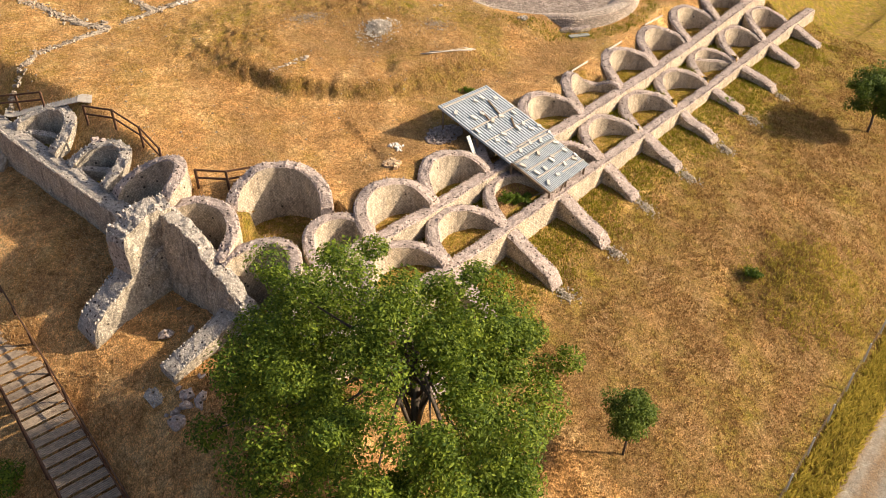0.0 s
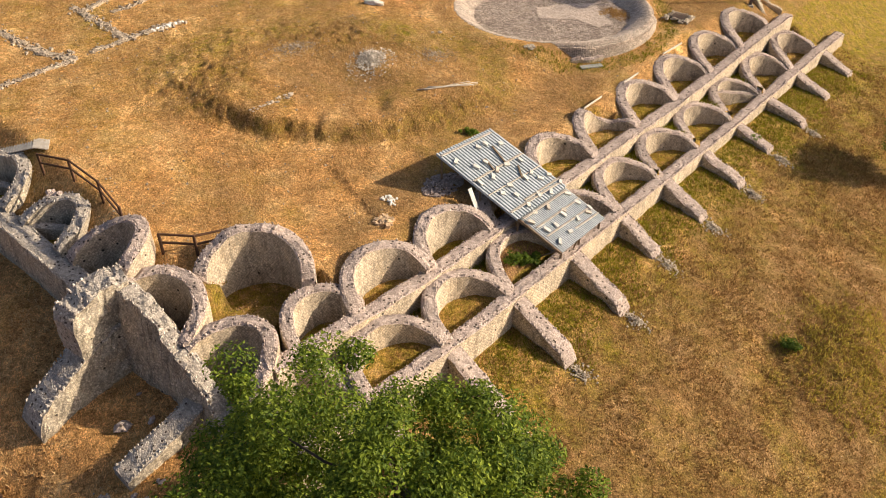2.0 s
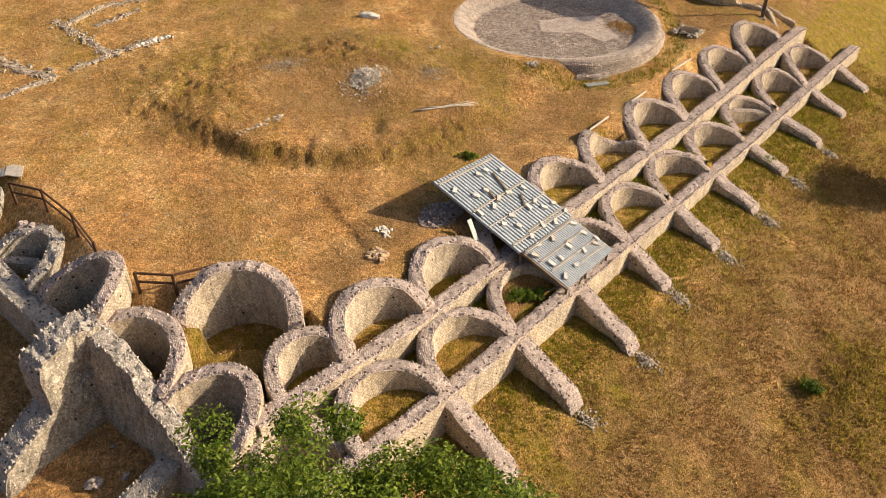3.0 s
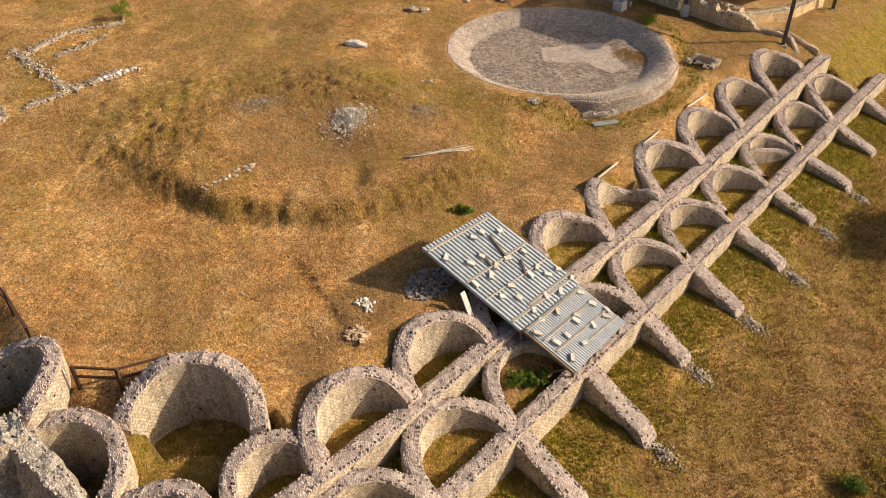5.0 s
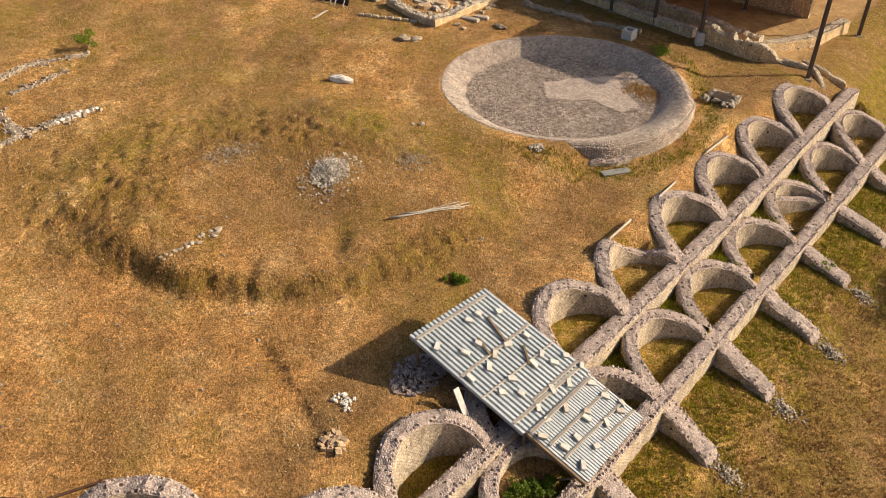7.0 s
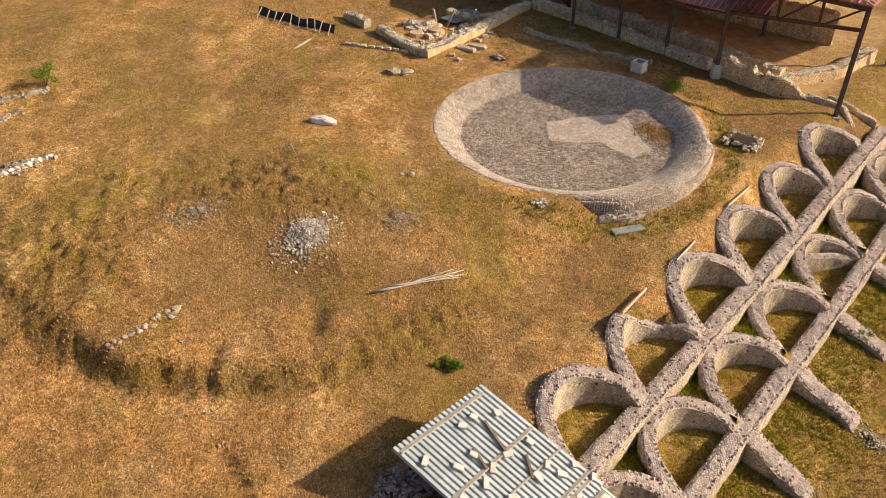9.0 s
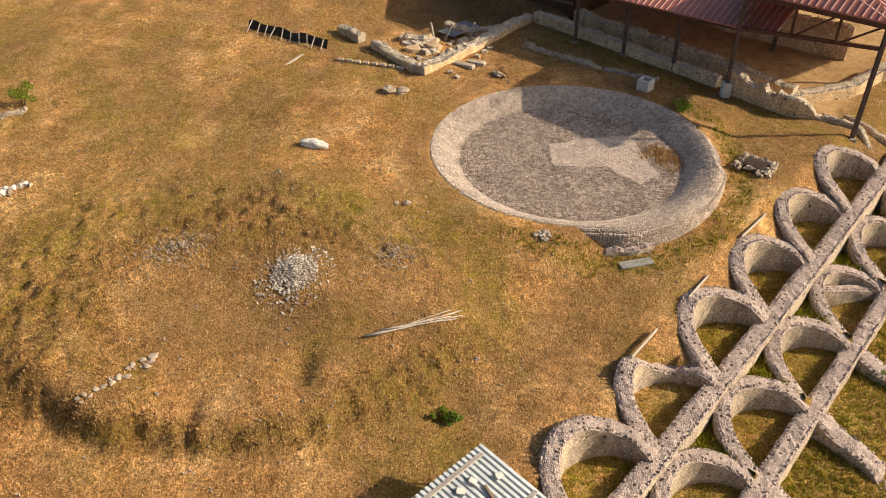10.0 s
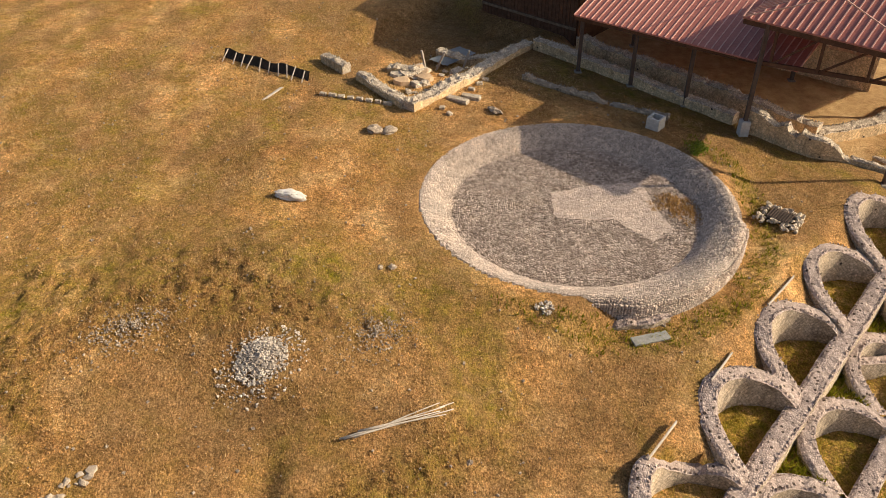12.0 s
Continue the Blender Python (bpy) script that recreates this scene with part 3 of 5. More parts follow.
        tagged(cap, kind="stuff")
    if category:
        tagged(ob, label, category, group)
    return ob


RNG = random.Random(7)
WALL = (M_NET, M_CORE, M_CAP)
GREY = (M_GREY, M_CORE_GREY, M_CAP_GREY)


def niche(n):
    kind, cu, cv, (au, av), half, depth, z0, z1, floor, th = n
    bu, bv = -av, au
    path = []
    for k in range(25):
        a = math.pi * k / 24
        w, d = math.cos(a) * half, math.sin(a) * depth
        path.append((cu + bu * w + au * d, cv + bv * w + av * d))
    lop = RNG.uniform(-0.15, 0.15)
    if kind == "side" and cv > -26:
        lop = 0.85
    lean = 0.62 if kind == "side" and -30 < cv < -28 else 1.0
    old = kind == "side"
    return band("niche_wall", path, th, lambda f: floor - 0.5, lambda f: z0 + (z1 - z0) * math.sin(math.pi * f ** lean) ** 0.75 + lop * (f - 0.5) - (0.75 * math.sin(math.pi * min(1, f / 0.55)) ** 2 if kind == "upper" and abs(cu - 36.5) < 0.3 else 0), RNG,
                GREY if old and cv < -30 else WALL, 0.1 if old or kind == "corner" else 0.06,
                {"upper": "curved niche wall of net-patterned stone, upper terrace row", "lower": "curved niche wall of net-patterned stone, lower terrace row",
                 "side": "tall weathered grey niche wall on the short facade", "corner": "largest tall half-round niche at the terrace corner"}[kind], "niche wall", kind + " niches")


for n in NICHES:
    niche(n)

band("cross_wall", [(13.2, -39.3), (13.9, -37.9), (14.5, -37.3)], 0.2, lambda f: 3.5, lambda f: 4.25, RNG, GREY, 0.08, "low crumbled wall across a niche floor", "wall", "niche cross walls")
band("cross_wall", [(13.2, -34.5), (13.95, -33.4), (14.3, -32.3)], 0.22, lambda f: 3.3, lambda f: 4.05, RNG, GREY, 0.08, "low curved ledge inside a niche", "wall", "niche cross walls")
band("cross_wall", [(46.3, -19.7), (47.4, -18.9), (48.3, -18.1)], 0.2, lambda f: 1.6, lambda f: 2.75 - 0.4 * f, RNG, WALL, 0.06, "thin straight partition wall inside a lower niche", "wall", "niche partitions")
band("cross_wall", [(46.9, -20.0), (48.0, -19.2), (48.9, -18.2)], 0.16, lambda f: 1.6, lambda f: 2.85 - 0.4 * f, RNG, WALL, 0.06, "thin straight partition wall inside a lower niche", "wall", "niche partitions")
band("terrace_wall", [(14.6, -20.6), (19, VA), (57.0, VA + 0.1)], 0.35, lambda f: 0.3, lambda f: top_a(14.6 + 42.4 * f) + 0.03, RNG, WALL, 0.05, "long straight upper terrace wall of pale stone with a broken crest", "wall", "terrace walls")
band("terrace_wall", [(13.1, VB - 0.2), (20, VB), (60.0, VB + 0.2)], 0.33, lambda f: -0.3, lambda f: top_b(13.1 + 47 * f) + 0.02, RNG, WALL, 0.05, "long straight lower terrace wall of pale stone with a broken crest", "wall", "terrace walls")
band("basin_footing", [(POOL_U + 6.5 * math.cos(radians(a)), POOL_V + 6.5 * math.sin(radians(a))) for a in range(118, 147, 4)], 0.2, lambda f: 4.0, lambda f: 4.9 - 0.1 * f, RNG, WALL, 0.12, "eroded rough footing showing below the basin rim", "footing", rough=0.1)
band("facade_wall", [(12.85, -20.6), (12.95, -22.5), (13.05, -24.6), (12.95, -26.2), (12.7, -27.5)], 0.34, lambda f: 0.4, lambda f: float(np.interp(f, [0, 0.13, 0.35, 0.57, 0.79, 1], [2.1, 2.7, 3.8, 4.6, 5.25, 5.5])), RNG, GREY, 0.16, "tall grey corner facade wall with a sloping broken top", "wall", "facade walls", rough=0.12, batter=0.45)
band("facade_wall", [(12.7, -27.4), (12.62, -30.5), (12.62, -46)], 0.46, lambda f: 1.0, lambda f: 3.85 + 0.7 * f, RNG, GREY, 0.07, "long grey facade wall with a flat weathered top", "wall", "facade walls", rough=0.06, batter=0.1)
ENDS = [-14.5, -14.5, -14.6, -14.5, -15.2, -14.9, -14.8, -15.0, -14.8, -14.9, -15.0]
for b, end in zip(B_NODES, ENDS):
    w0, w1 = top_b(b) - 0.05, 0.95 + 0.02 * (b - 30) + RNG.uniform(-0.12, 0.15)
    band("buttress", [(b, VB + 0.2), (b - 0.1, end)], 0.39, lambda f: -0.4, lambda f, w0=w0, w1=w1: w0 + (w1 - w0) * f - 0.45 * max(0, f - 0.88) / 0.12, RNG, WALL, 0.08, "sloping stone buttress running down from the lower terrace wall", "buttress", "terrace buttresses", rough=0.06)
band("buttress", [(12.9, -26.95), (8.5, -26.95)], 0.62, lambda f: -0.3, lambda f: float(np.interp(f, [0, 0.45, 0.93, 1], [3.9, 3.25, 1.95, 1.3])), RNG, GREY, 0.1, "massive ruined buttress sloping down from the facade", "buttress", "facade buttresses", rough=0.12, batter=0.15)
band("wall_stump", [(13.2, -26.9), (12.2, -27.15), (10.7, -27.0)], 0.6, lambda f: 2.2 + 1.0 * f, lambda f: float(np.interp(f, [0, 0.3, 0.6, 0.9, 1], [5.5, 5.6, 5.35, 5.0, 4.6])), RNG, GREY, 0.2, "tall broken stump of wall overhanging the sloping buttress", "wall", "facade walls", rough=0.14)
band("buttress", [(12.9, -22.4), (9.4, -22.5)], 0.5, lambda f: -0.9, lambda f: 2.5 - 1.1 * f, RNG, GREY, 0.07, "long low stone buttress in front of the facade", "buttress", "facade buttresses", rough=0.08)
band("buttress", [(9.5, -22.5), (8.35, -22.6)], 0.6, lambda f: -1.1, lambda f: 0.95 - 0.35 * f, RNG, GREY, 0.12, "broken square footing at the end of the low buttress", "buttress", "facade buttresses", rough=0.12)

# ---- round basin ----
M_COBBLE = rubble("basin_cobbles", (0.28, 0.24, 0.2), (0.46, 0.4, 0.35), 9.5, (0.1, 0.085, 0.075))
M_FLOOR = rubble("basin_floor_bed", (0.2, 0.15, 0.12), (0.36, 0.29, 0.24), 9.0, (0.06, 0.046, 0.036))
M_RIMSTONE = rubble("rim_cobble_stone", (0.46, 0.38, 0.32), (0.74, 0.63, 0.54), 7.0, (0.34, 0.28, 0.24), 0.03)
M_FLOORSTONE = rubble("floor_cobble_stone", (0.27, 0.215, 0.18), (0.64, 0.54, 0.47), 7.0, (0.26, 0.21, 0.17), 0.03)


def swell(a):
    """The outer face bulges on the downhill side of the basin."""
    d = math.degrees(a) % 360
    return 0.26 * float(ss(d, 62, 68) * (1 - ss(d, 126, 138)))


def ring_mesh(name, profile, mat, parent, seg=128, wob=0.03, label=""):
    verts, faces = [], []
    n = len(profile)
    for k in range(seg):
        a = 2 * math.pi * k / seg
        for j, (r, z) in enumerate(profile):
            r2 = r + swell(a) * max(0, r - 5.3) + wob * noise.noise(Vector((math.cos(a) * 3, math.sin(a) * 3, j * 0.3)))
            verts.append(W(POOL_U + r2 * math.cos(a), POOL_V + r2 * math.sin(a), z + wob * noise.noise(Vector((math.cos(a) * 5, math.sin(a) * 5, 7 + j * 0.2)))))
    for k in range(seg):
        for j in range(n - 1):
            a, b = k * n + j, ((k + 1) % seg) * n + j
            faces.append((a, a + 1, b + 1, b))
    ob = link_mesh(name, verts, faces, mat, parent, label, smooth=True)
    bm = bmesh.new()
    bm.from_mesh(ob.data)
    bmesh.ops.recalc_face_normals(bm, faces=bm.faces)
    bm.to_mesh(ob.data)
    bm.free()
    return ob


basin = empty("round_basin", W(POOL_U, POOL_V, 4.7))
tagged(basin, "large round cobbled basin with a sloping pale stone rim", "basin")
ring_mesh("rim", [(6.25, 3.9), (6.2, 5.3), (6.12, 5.54), (5.98, 5.63), (5.78, 5.58), (5.45, 5.42), (5.1, 5.2), (4.85, 5.03), (4.72, 4.93)], M_COBBLE, basin)
ring_mesh("floor", [(4.95, 4.97), (4.5, 5.0), (3.3, 5.01), (2.2, 5.0), (1.1, 4.99), (0.02, 4.99)], M_FLOOR, basin, wob=0.02)


def cobbles(name, r0, r1, height, size, mat, seed, label, keep=1.0, step=0.92):
    """Rounds of small set stones on the basin, each a little askew."""
    rng = np.random.RandomState(seed)
    places = []
    for r in np.arange(r0, r1, size * step):
        n = int(2 * math.pi * r / (size * 0.98)) + 1
        for k in range(n):
            if rng.uniform() > keep:
                continue
            a = 2 * math.pi * (k + rng.uniform(-0.22, 0.22)) / n
            q = r + rng.uniform(-0.25, 0.25) * size
            w = q + swell(a) * max(0, q - 5.3)
            p = W(POOL_U + w * math.cos(a), POOL_V + w * math.sin(a), height(q) + rng.uniform(-0.012, 0.012))
            places.append((p.x, p.y, p.z, size * rng.uniform(0.6, 0.95), size * rng.uniform(0.6, 0.95), size * rng.uniform(0.5, 0.75), rng.uniform(0, 3.1)))
    return tagged(chunk_mesh(name, places, mat, basin, label, rng, 0.25), kind="stuff")


RIM_R, RIM_Z = [4.72, 4.85, 5.1, 5.45, 5.78, 5.98, 6.12, 6.2], [4.95, 5.03, 5.2, 5.42, 5.58, 5.63, 5.54, 5.3]
cobbles("rim_cobbles", 4.76, 6.2, lambda r: float(np.interp(r, RIM_R, RIM_Z)), 0.072, M_RIMSTONE, 1, "small pale rim cobbles", 0.97, 0.7)
RR = np.random.RandomState(9)
face = []
for z in np.arange(4.55, 5.5, 0.09):
    for k in range(400):
        a = 2 * math.pi * (k + RR.uniform(-0.2, 0.2)) / 400
        p = W(POOL_U + (6.21 + 0.9 * swell(a)) * math.cos(a), POOL_V + (6.21 + 0.9 * swell(a)) * math.sin(a), z + RR.uniform(-0.02, 0.02))
        if p.y < 58:
            face.append((p.x, p.y, p.z, RR.uniform(0.05, 0.085), RR.uniform(0.05, 0.085), RR.uniform(0.035, 0.06), RR.uniform(0, 3)))
tagged(chunk_mesh("face_cobbles", face, M_RIMSTONE, basin, "small cobbles of the outer face", RR, 0.25), kind="stuff")
cobbles("floor_cobbles", 0.1, 4.8, lambda r: 5.0, 0.09, M_FLOORSTONE, 2, "grey and white floor cobbles", 0.9)

# ---- trees ----
def leaf_material(name, dark, light):
    m, t, b = material(name, 0.6, 0.25)
    o = obj_coords(t)
    isl = N(t, "NewGeometry").outputs["Random Per Island"]
    col = ramp(t, isl, [(0, dark), (0.6, tuple((a + c) / 2 for a, c in zip(dark, light))), (1, light)])
    big = tex_noise(t, o, 0.8, 3)
    col = mix(t, 0.6, col, ramp(t, big, [(0.35, (0.7, 0.75, 0.7)), (0.65, (1.3, 1.2, 1.0))]), "MULTIPLY")
    L(t, col, b.inputs["Base Color"])
    tr = N(t, "BsdfTranslucent")
    L(t, mix(t, 0.0, col, col), tr.inputs["Color"])
    ms = N(t, "MixShader", Fac=0.4)
    L(t, b.outputs[0], ms.inputs[1])
    L(t, tr.outputs[0], ms.inputs[2])
    L(t, ms.outputs[0], t.nodes["Material Output"].inputs["Surface"])
    return m


M_LEAF = leaf_material("tree_leaves", (0.035, 0.075, 0.006), (0.235, 0.3, 0.03))
M_LEAF2 = leaf_material("young_tree_leaves", (0.05, 0.09, 0.012), (0.18, 0.23, 0.035))
M_BARK = simple("bark", (0.06, 0.045, 0.035), (0.14, 0.11, 0.085), 5, bump_size=0.03, stretch=(1, 1, 0.2))


def leaves(name, clumps, per, size, mat, parent, seed):
    """A crown of many small folded leaves gathered in clumps (centre, radius)."""
    rng = np.random.RandomState(seed)
    C = np.array([(c[0], c[1], c[2], r) for c, r in clumps])
    k = np.repeat(np.arange(len(C)), per)
    n = len(k)
    d = rng.normal(size=(n, 3))
    d /= np.linalg.norm(d, axis=1)[:, None]
    rad = C[k, 3] * rng.uniform(0.35, 1.08, n) ** 0.7
    p = C[k, :3] + d * rad[:, None] * np.array([1, 1, 0.75])
    nrm = d * 0.5 + np.array([0, 0, 0.7]) + rng.normal(size=(n, 3)) * 0.5
    nrm /= np.linalg.norm(nrm, axis=1)[:, None]
    t = np.cross(nrm, rng.normal(size=(n, 3)))
    t /= np.linalg.norm(t, axis=1)[:, None]
    b = np.cross(nrm, t)
    s = size * rng.uniform(0.6, 1.25, n)[:, None]
    a0, a1 = p - t * s, p + t * s
    m0, m1 = p + b * s * 0.5 + nrm * s * 0.15, p - b * s * 0.5 + nrm * s * 0.15
    verts = np.stack([a0, m0, a1, m1], 1).reshape(-1, 3)
    f = np.arange(n * 4).reshape(n, 4)
    return link_mesh(name, verts, f.tolist(), mat, parent)


def tree(at, base_z, trunk_h, crown_c, crown_r, clump_n, per, leaf, mat, seed, label, trunk_r=0.2, clump_r=(0.7, 1.2)):
    rng = random.Random(seed)
    ob = empty("tree", (at[0], at[1], base_z))
    c = Vector(crown_c)
    clumps = []
    while len(clumps) < clump_n:
        d = Vector((rng.gauss(0, 1), rng.gauss(0, 1), rng.gauss(0, 1))).normalized()
        k = rng.uniform(0.35, 1.0) ** 0.6
        k *= 1 + 0.4 * noise.noise(d * 2.2 + Vector((seed, 0, 0)))
        p = Vector((d.x * crown_r[0] * k, d.y * crown_r[1] * k, d.z * crown_r[2] * k))
        open_bole = crown_r[0] > 3 and abs(p.x - 0.5) < 0.65 and p.y < 0.4 and -1.2 < p.z < 1.2
        if d.z < -0.8 or open_bole or (crown_r[0] > 3 and noise.noise(p * 0.62 + Vector((3, 1, seed))) < -0.16):
            continue
        clumps.append((c + p, rng.uniform(*clump_r)))
    # low boughs hanging on the open side
    for _ in range(110 if crown_r[0] > 3 else 0):
        q = Vector((rng.uniform(-3.6, 3.9), rng.uniform(-4.6, -1.6), rng.uniform(-3.6, -0.8)))
        if noise.noise(q * 0.62 + Vector((3, 1, seed))) > -0.1 and not (abs(q.x - 0.5) < 0.9 and q.y > -3.0 and q.z > -1.6):
            clumps.append((c + q, rng.uniform(*clump_r)))
    bm = bmesh.new()
    b0 = Vector((at[0], at[1], base_z - 0.2))
    big = crown_r[0] > 3
    fork = Vector((at[0] + (0.3 if big else 0), at[1], base_z + trunk_h))
    rod(bm, [b0, b0.lerp(fork, 0.5) + Vector((0.06, 0.03, 0)), fork], trunk_r, trunk_r * (0.45 if big else 0.75), 10)
    trunk = part("trunk", bm, M_BARK, ob, smooth=True)
    trunk.matrix_parent_inverse = ob.matrix_basis.inverted()
    picks = clumps[:: max(1, len(clumps) // 16)]
    for q, r in picks:
        bm = bmesh.new()
        m = fork.lerp(q, 0.5) + Vector((rng.uniform(-0.3, 0.3), rng.uniform(-0.3, 0.3), rng.uniform(0, 0.4))) * min(1, trunk_r * 5)
        rod(bm, [b0.lerp(fork, rng.uniform(0.45, 0.95) if big else rng.uniform(0.75, 1)), fork.lerp(m, 0.5), m, q], trunk_r * 0.36, trunk_r * 0.06, 6)
        li = part("limb", bm, M_BARK, ob, smooth=True)
        li.matrix_parent_inverse = ob.matrix_basis.inverted()
    leaves("crown", clumps, per, leaf, mat, ob, seed)
    return tagged(ob, label, "tree")


tree((-1.2, 17.2), ground_z(-1.2, 17.2), 7.2, (-1.7, 17.2, 5.3), (5.35, 5.1, 3.9), 215, 560, 0.07, M_LEAF, 3, "large broad-crowned green tree in front of the ruin", 0.24, (0.45, 1.0))
tree((6.65, 19.65), ground_z(6.65, 19.65), 1.9, (6.6, 19.6, 1.5), (0.78, 0.78, 0.9), 52, 170, 0.055, M_LEAF2, 5, "small young round-crowned tree in the dry field", 0.05, (0.25, 0.4))
tree((25.4, 42.9), ground_z(25.4, 42.9), 1.3, (25.5, 42.9, 2.65), (1.75, 1.75, 1.5), 90, 190, 0.075, M_LEAF2, 8, "dark green round-crowned tree at the edge of the field", 0.08, (0.35, 0.6))

# ---- materials of the built things ----
M_WOOD = simple("weathered_timber", (0.13, 0.09, 0.06), (0.26, 0.19, 0.13), 4, bump_size=0.01, stretch=(1, 1, 1))
M_DARKWOOD = simple("brown_stained_timber", (0.07, 0.035, 0.02), (0.14, 0.075, 0.045), 4)
M_DECK = simple("silvered_decking", (0.17, 0.125, 0.09), (0.37, 0.29, 0.22), 5)
M_PLANK = simple("pale_plank", (0.36, 0.31, 0.26), (0.55, 0.49, 0.42), 5)
M_STEEL = simple("brown_painted_steel", (0.06, 0.04, 0.032), (0.11, 0.075, 0.06), 3, 0.55, 0.4)
M_CONC = simple("concrete", (0.42, 0.4, 0.37), (0.6, 0.58, 0.54), 8)
M_GREYSLAB = simple("grey_slab", (0.2, 0.2, 0.19), (0.34, 0.34, 0.32), 6)
M_WHITE = simple("white_stone", (0.6, 0.56, 0.5), (0.8, 0.77, 0.72), 6, bump_size=0.03)
M_DUSTY = simple("dusty_stone", (0.34, 0.265, 0.19), (0.54, 0.45, 0.35), 6, bump_size=0.03)
M_STONE = rubble("field_stone", (0.3, 0.24, 0.18), (0.48, 0.4, 0.31), 6.0)
M_GRAVEL = rubble("grey_gravel", (0.38, 0.33, 0.28), (0.72, 0.65, 0.56), 6.0)
M_BRICK = simple("tan_brick", (0.46, 0.31, 0.18), (0.62, 0.45, 0.29), 8)
M_BLACK = simple("black_sheeting", (0.03, 0.027, 0.025), (0.085, 0.075, 0.065), 5, 0.6, 0.3)
M_SHEET = simple("galvanised_sheet", (0.3, 0.335, 0.365), (0.44, 0.475, 0.51), 1.6, 0.5, 0.4, 0.2, 0.003)
M_SHEET2 = simple("pale_fine_sheet", (0.33, 0.36, 0.39), (0.46, 0.49, 0.51), 1.6, 0.5, 0.4, 0.2, 0.003)
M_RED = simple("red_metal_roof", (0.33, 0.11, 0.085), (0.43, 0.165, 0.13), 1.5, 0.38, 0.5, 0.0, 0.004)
# ribs paler than the roof: the sun's glint is put into their colour
M_RIB_GLINT = simple("red_seam_glint", (0.52, 0.29, 0.23), (0.68, 0.43, 0.36), 3, 0.35, 0.5, 0.0, 0.002)
M_FOOTING = simple("earthy_concrete", (0.22, 0.19, 0.15), (0.34, 0.3, 0.25), 8)
M_PLASTER = masonry("plastered_ruin", (0.62, 0.47, 0.29), (0.54, 0.4, 0.24), (0.5, 0.37, 0.22), 6.0, False, 0.5, 1.0)
M_FOOT = (M_PLASTER, rubble("pale_core", (0.42, 0.35, 0.27), (0.62, 0.54, 0.43), 9.0), rubble("pale_cap", (0.42, 0.35, 0.27), (0.63, 0.55, 0.44), 7.0))


def thing(name, bm, mat, label, category, group="", smooth=False):
    return tagged(part(name, bm, mat, smooth=smooth), label, category, group)


def child(name, bm, mat, parent, label="", smooth=False):
    ob = part(name, bm, mat, parent, label, smooth)
    if parent.parent is None:
        ob.matrix_parent_inverse = parent.matrix_basis.inverted()
    return ob


# ---- site roof: corrugated sheets on timber over two niches ----
def shed_at(a, s, up=0.0):
    """a across (0 to 1), s down the slope (0 to 1), up off the sheet."""
    u = (26.43 + 3.43 * a) * (1 - s) + (27.17 + 3.66 * a) * s
    v = (-23.63 + 0.31 * a) * (1 - s) + (-17.38 - 0.02 * a) * s
    return W(u, v, 5.7 - 2.75 * s + up)


def sheet(name, a0, a1, s0, s1, pitch, amp, mat, parent, lift, label):
    bm = bmesh.new()
    width = 3.5 * (a1 - a0)
    n = int(width / pitch) * 4
    rows = []
    for sgn in (0, 1):
        for s in (s0, (s0 + s1) / 2, s1):
            row = []
            for i in range(n + 1):
                ph = i % 4
                row.append(bm.verts.new(shed_at(a0 + (a1 - a0) * (i + (0.3 if ph == 0 else 0)) / n, s, lift + (amp if ph in (1, 2, 3) else -amp) - 0.012 * sgn - 0.02 * math.sin(3.1 * s + i * 0.02))))
            rows.append(row)
    for r in (0, 1, 3, 4):
        for i in range(n):
            bm.faces.new((rows[r][i], rows[r][i + 1], rows[r + 1][i + 1], rows[r + 1][i]))
    for r0, r1 in ((0, 3), (2, 5)):
        for i in range(n):
            bm.faces.new((rows[r0][i], rows[r0][i + 1], rows[r1][i + 1], rows[r1][i]))
    return child(name, bm, mat, parent, label)


site_roof = empty("site_roof", shed_at(0.5, 0.5, -2.0))
tagged(site_roof, "lean-to of grey corrugated metal sheets on timber posts over the niches", "roof")
sheet("upper_sheet", 0.0, 1.0, 0.0, 0.665, 0.165, 0.042, M_SHEET, site_roof, 0.03, "blue-grey ribbed metal sheet")
sheet("lower_sheet", 0.07, 0.98, 0.65, 1.0, 0.1, 0.016, M_SHEET2, site_roof, -0.03, "pale finely ribbed metal sheet")
for a in (0.06, 0.5, 0.94):
    bm = bmesh.new()
    beam(bm, shed_at(a, 0.01, -0.1), shed_at(a, 0.99, -0.12), 0.08, 0.12)
    child("rafter", bm, M_WOOD, site_roof)
for a, s in ((0.04, 0.03), (0.96, 0.03), (0.04, 0.35), (0.06, 0.65), (0.12, 0.97), (0.94, 0.97), (0.5, 0.97)):
    top = shed_at(a, s, -0.15)
    bm = bmesh.new()
    beam(bm, (top.x, top.y, ground_z(top.x, top.y) - 0.1), top, 0.09, 0.09)
    child("post", bm, M_WOOD, site_roof)
for (a, s), (a2, s2, dz) in (((0.12, 0.97), (0.05, 0.8, -1.2)), ((0.5, 0.97), (0.28, 0.97, -1.0)), ((0.04, 0.35), (0.04, 0.18, -1.0))):
    bm = bmesh.new()
    beam(bm, shed_at(a, s, -0.15), shed_at(a2, s2, dz - 0.15), 0.06, 0.06)
    child("brace", bm, M_WOOD, site_roof)
bm = bmesh.new()
beam(bm, W(26.3, -20.95, 3.6), W(26.36, -21.65, 4.85), 0.22, 0.05)
thing("board", bm, M_CONC, "pale upright board below the edge of the site roof", "board")
RB = random.Random(12)
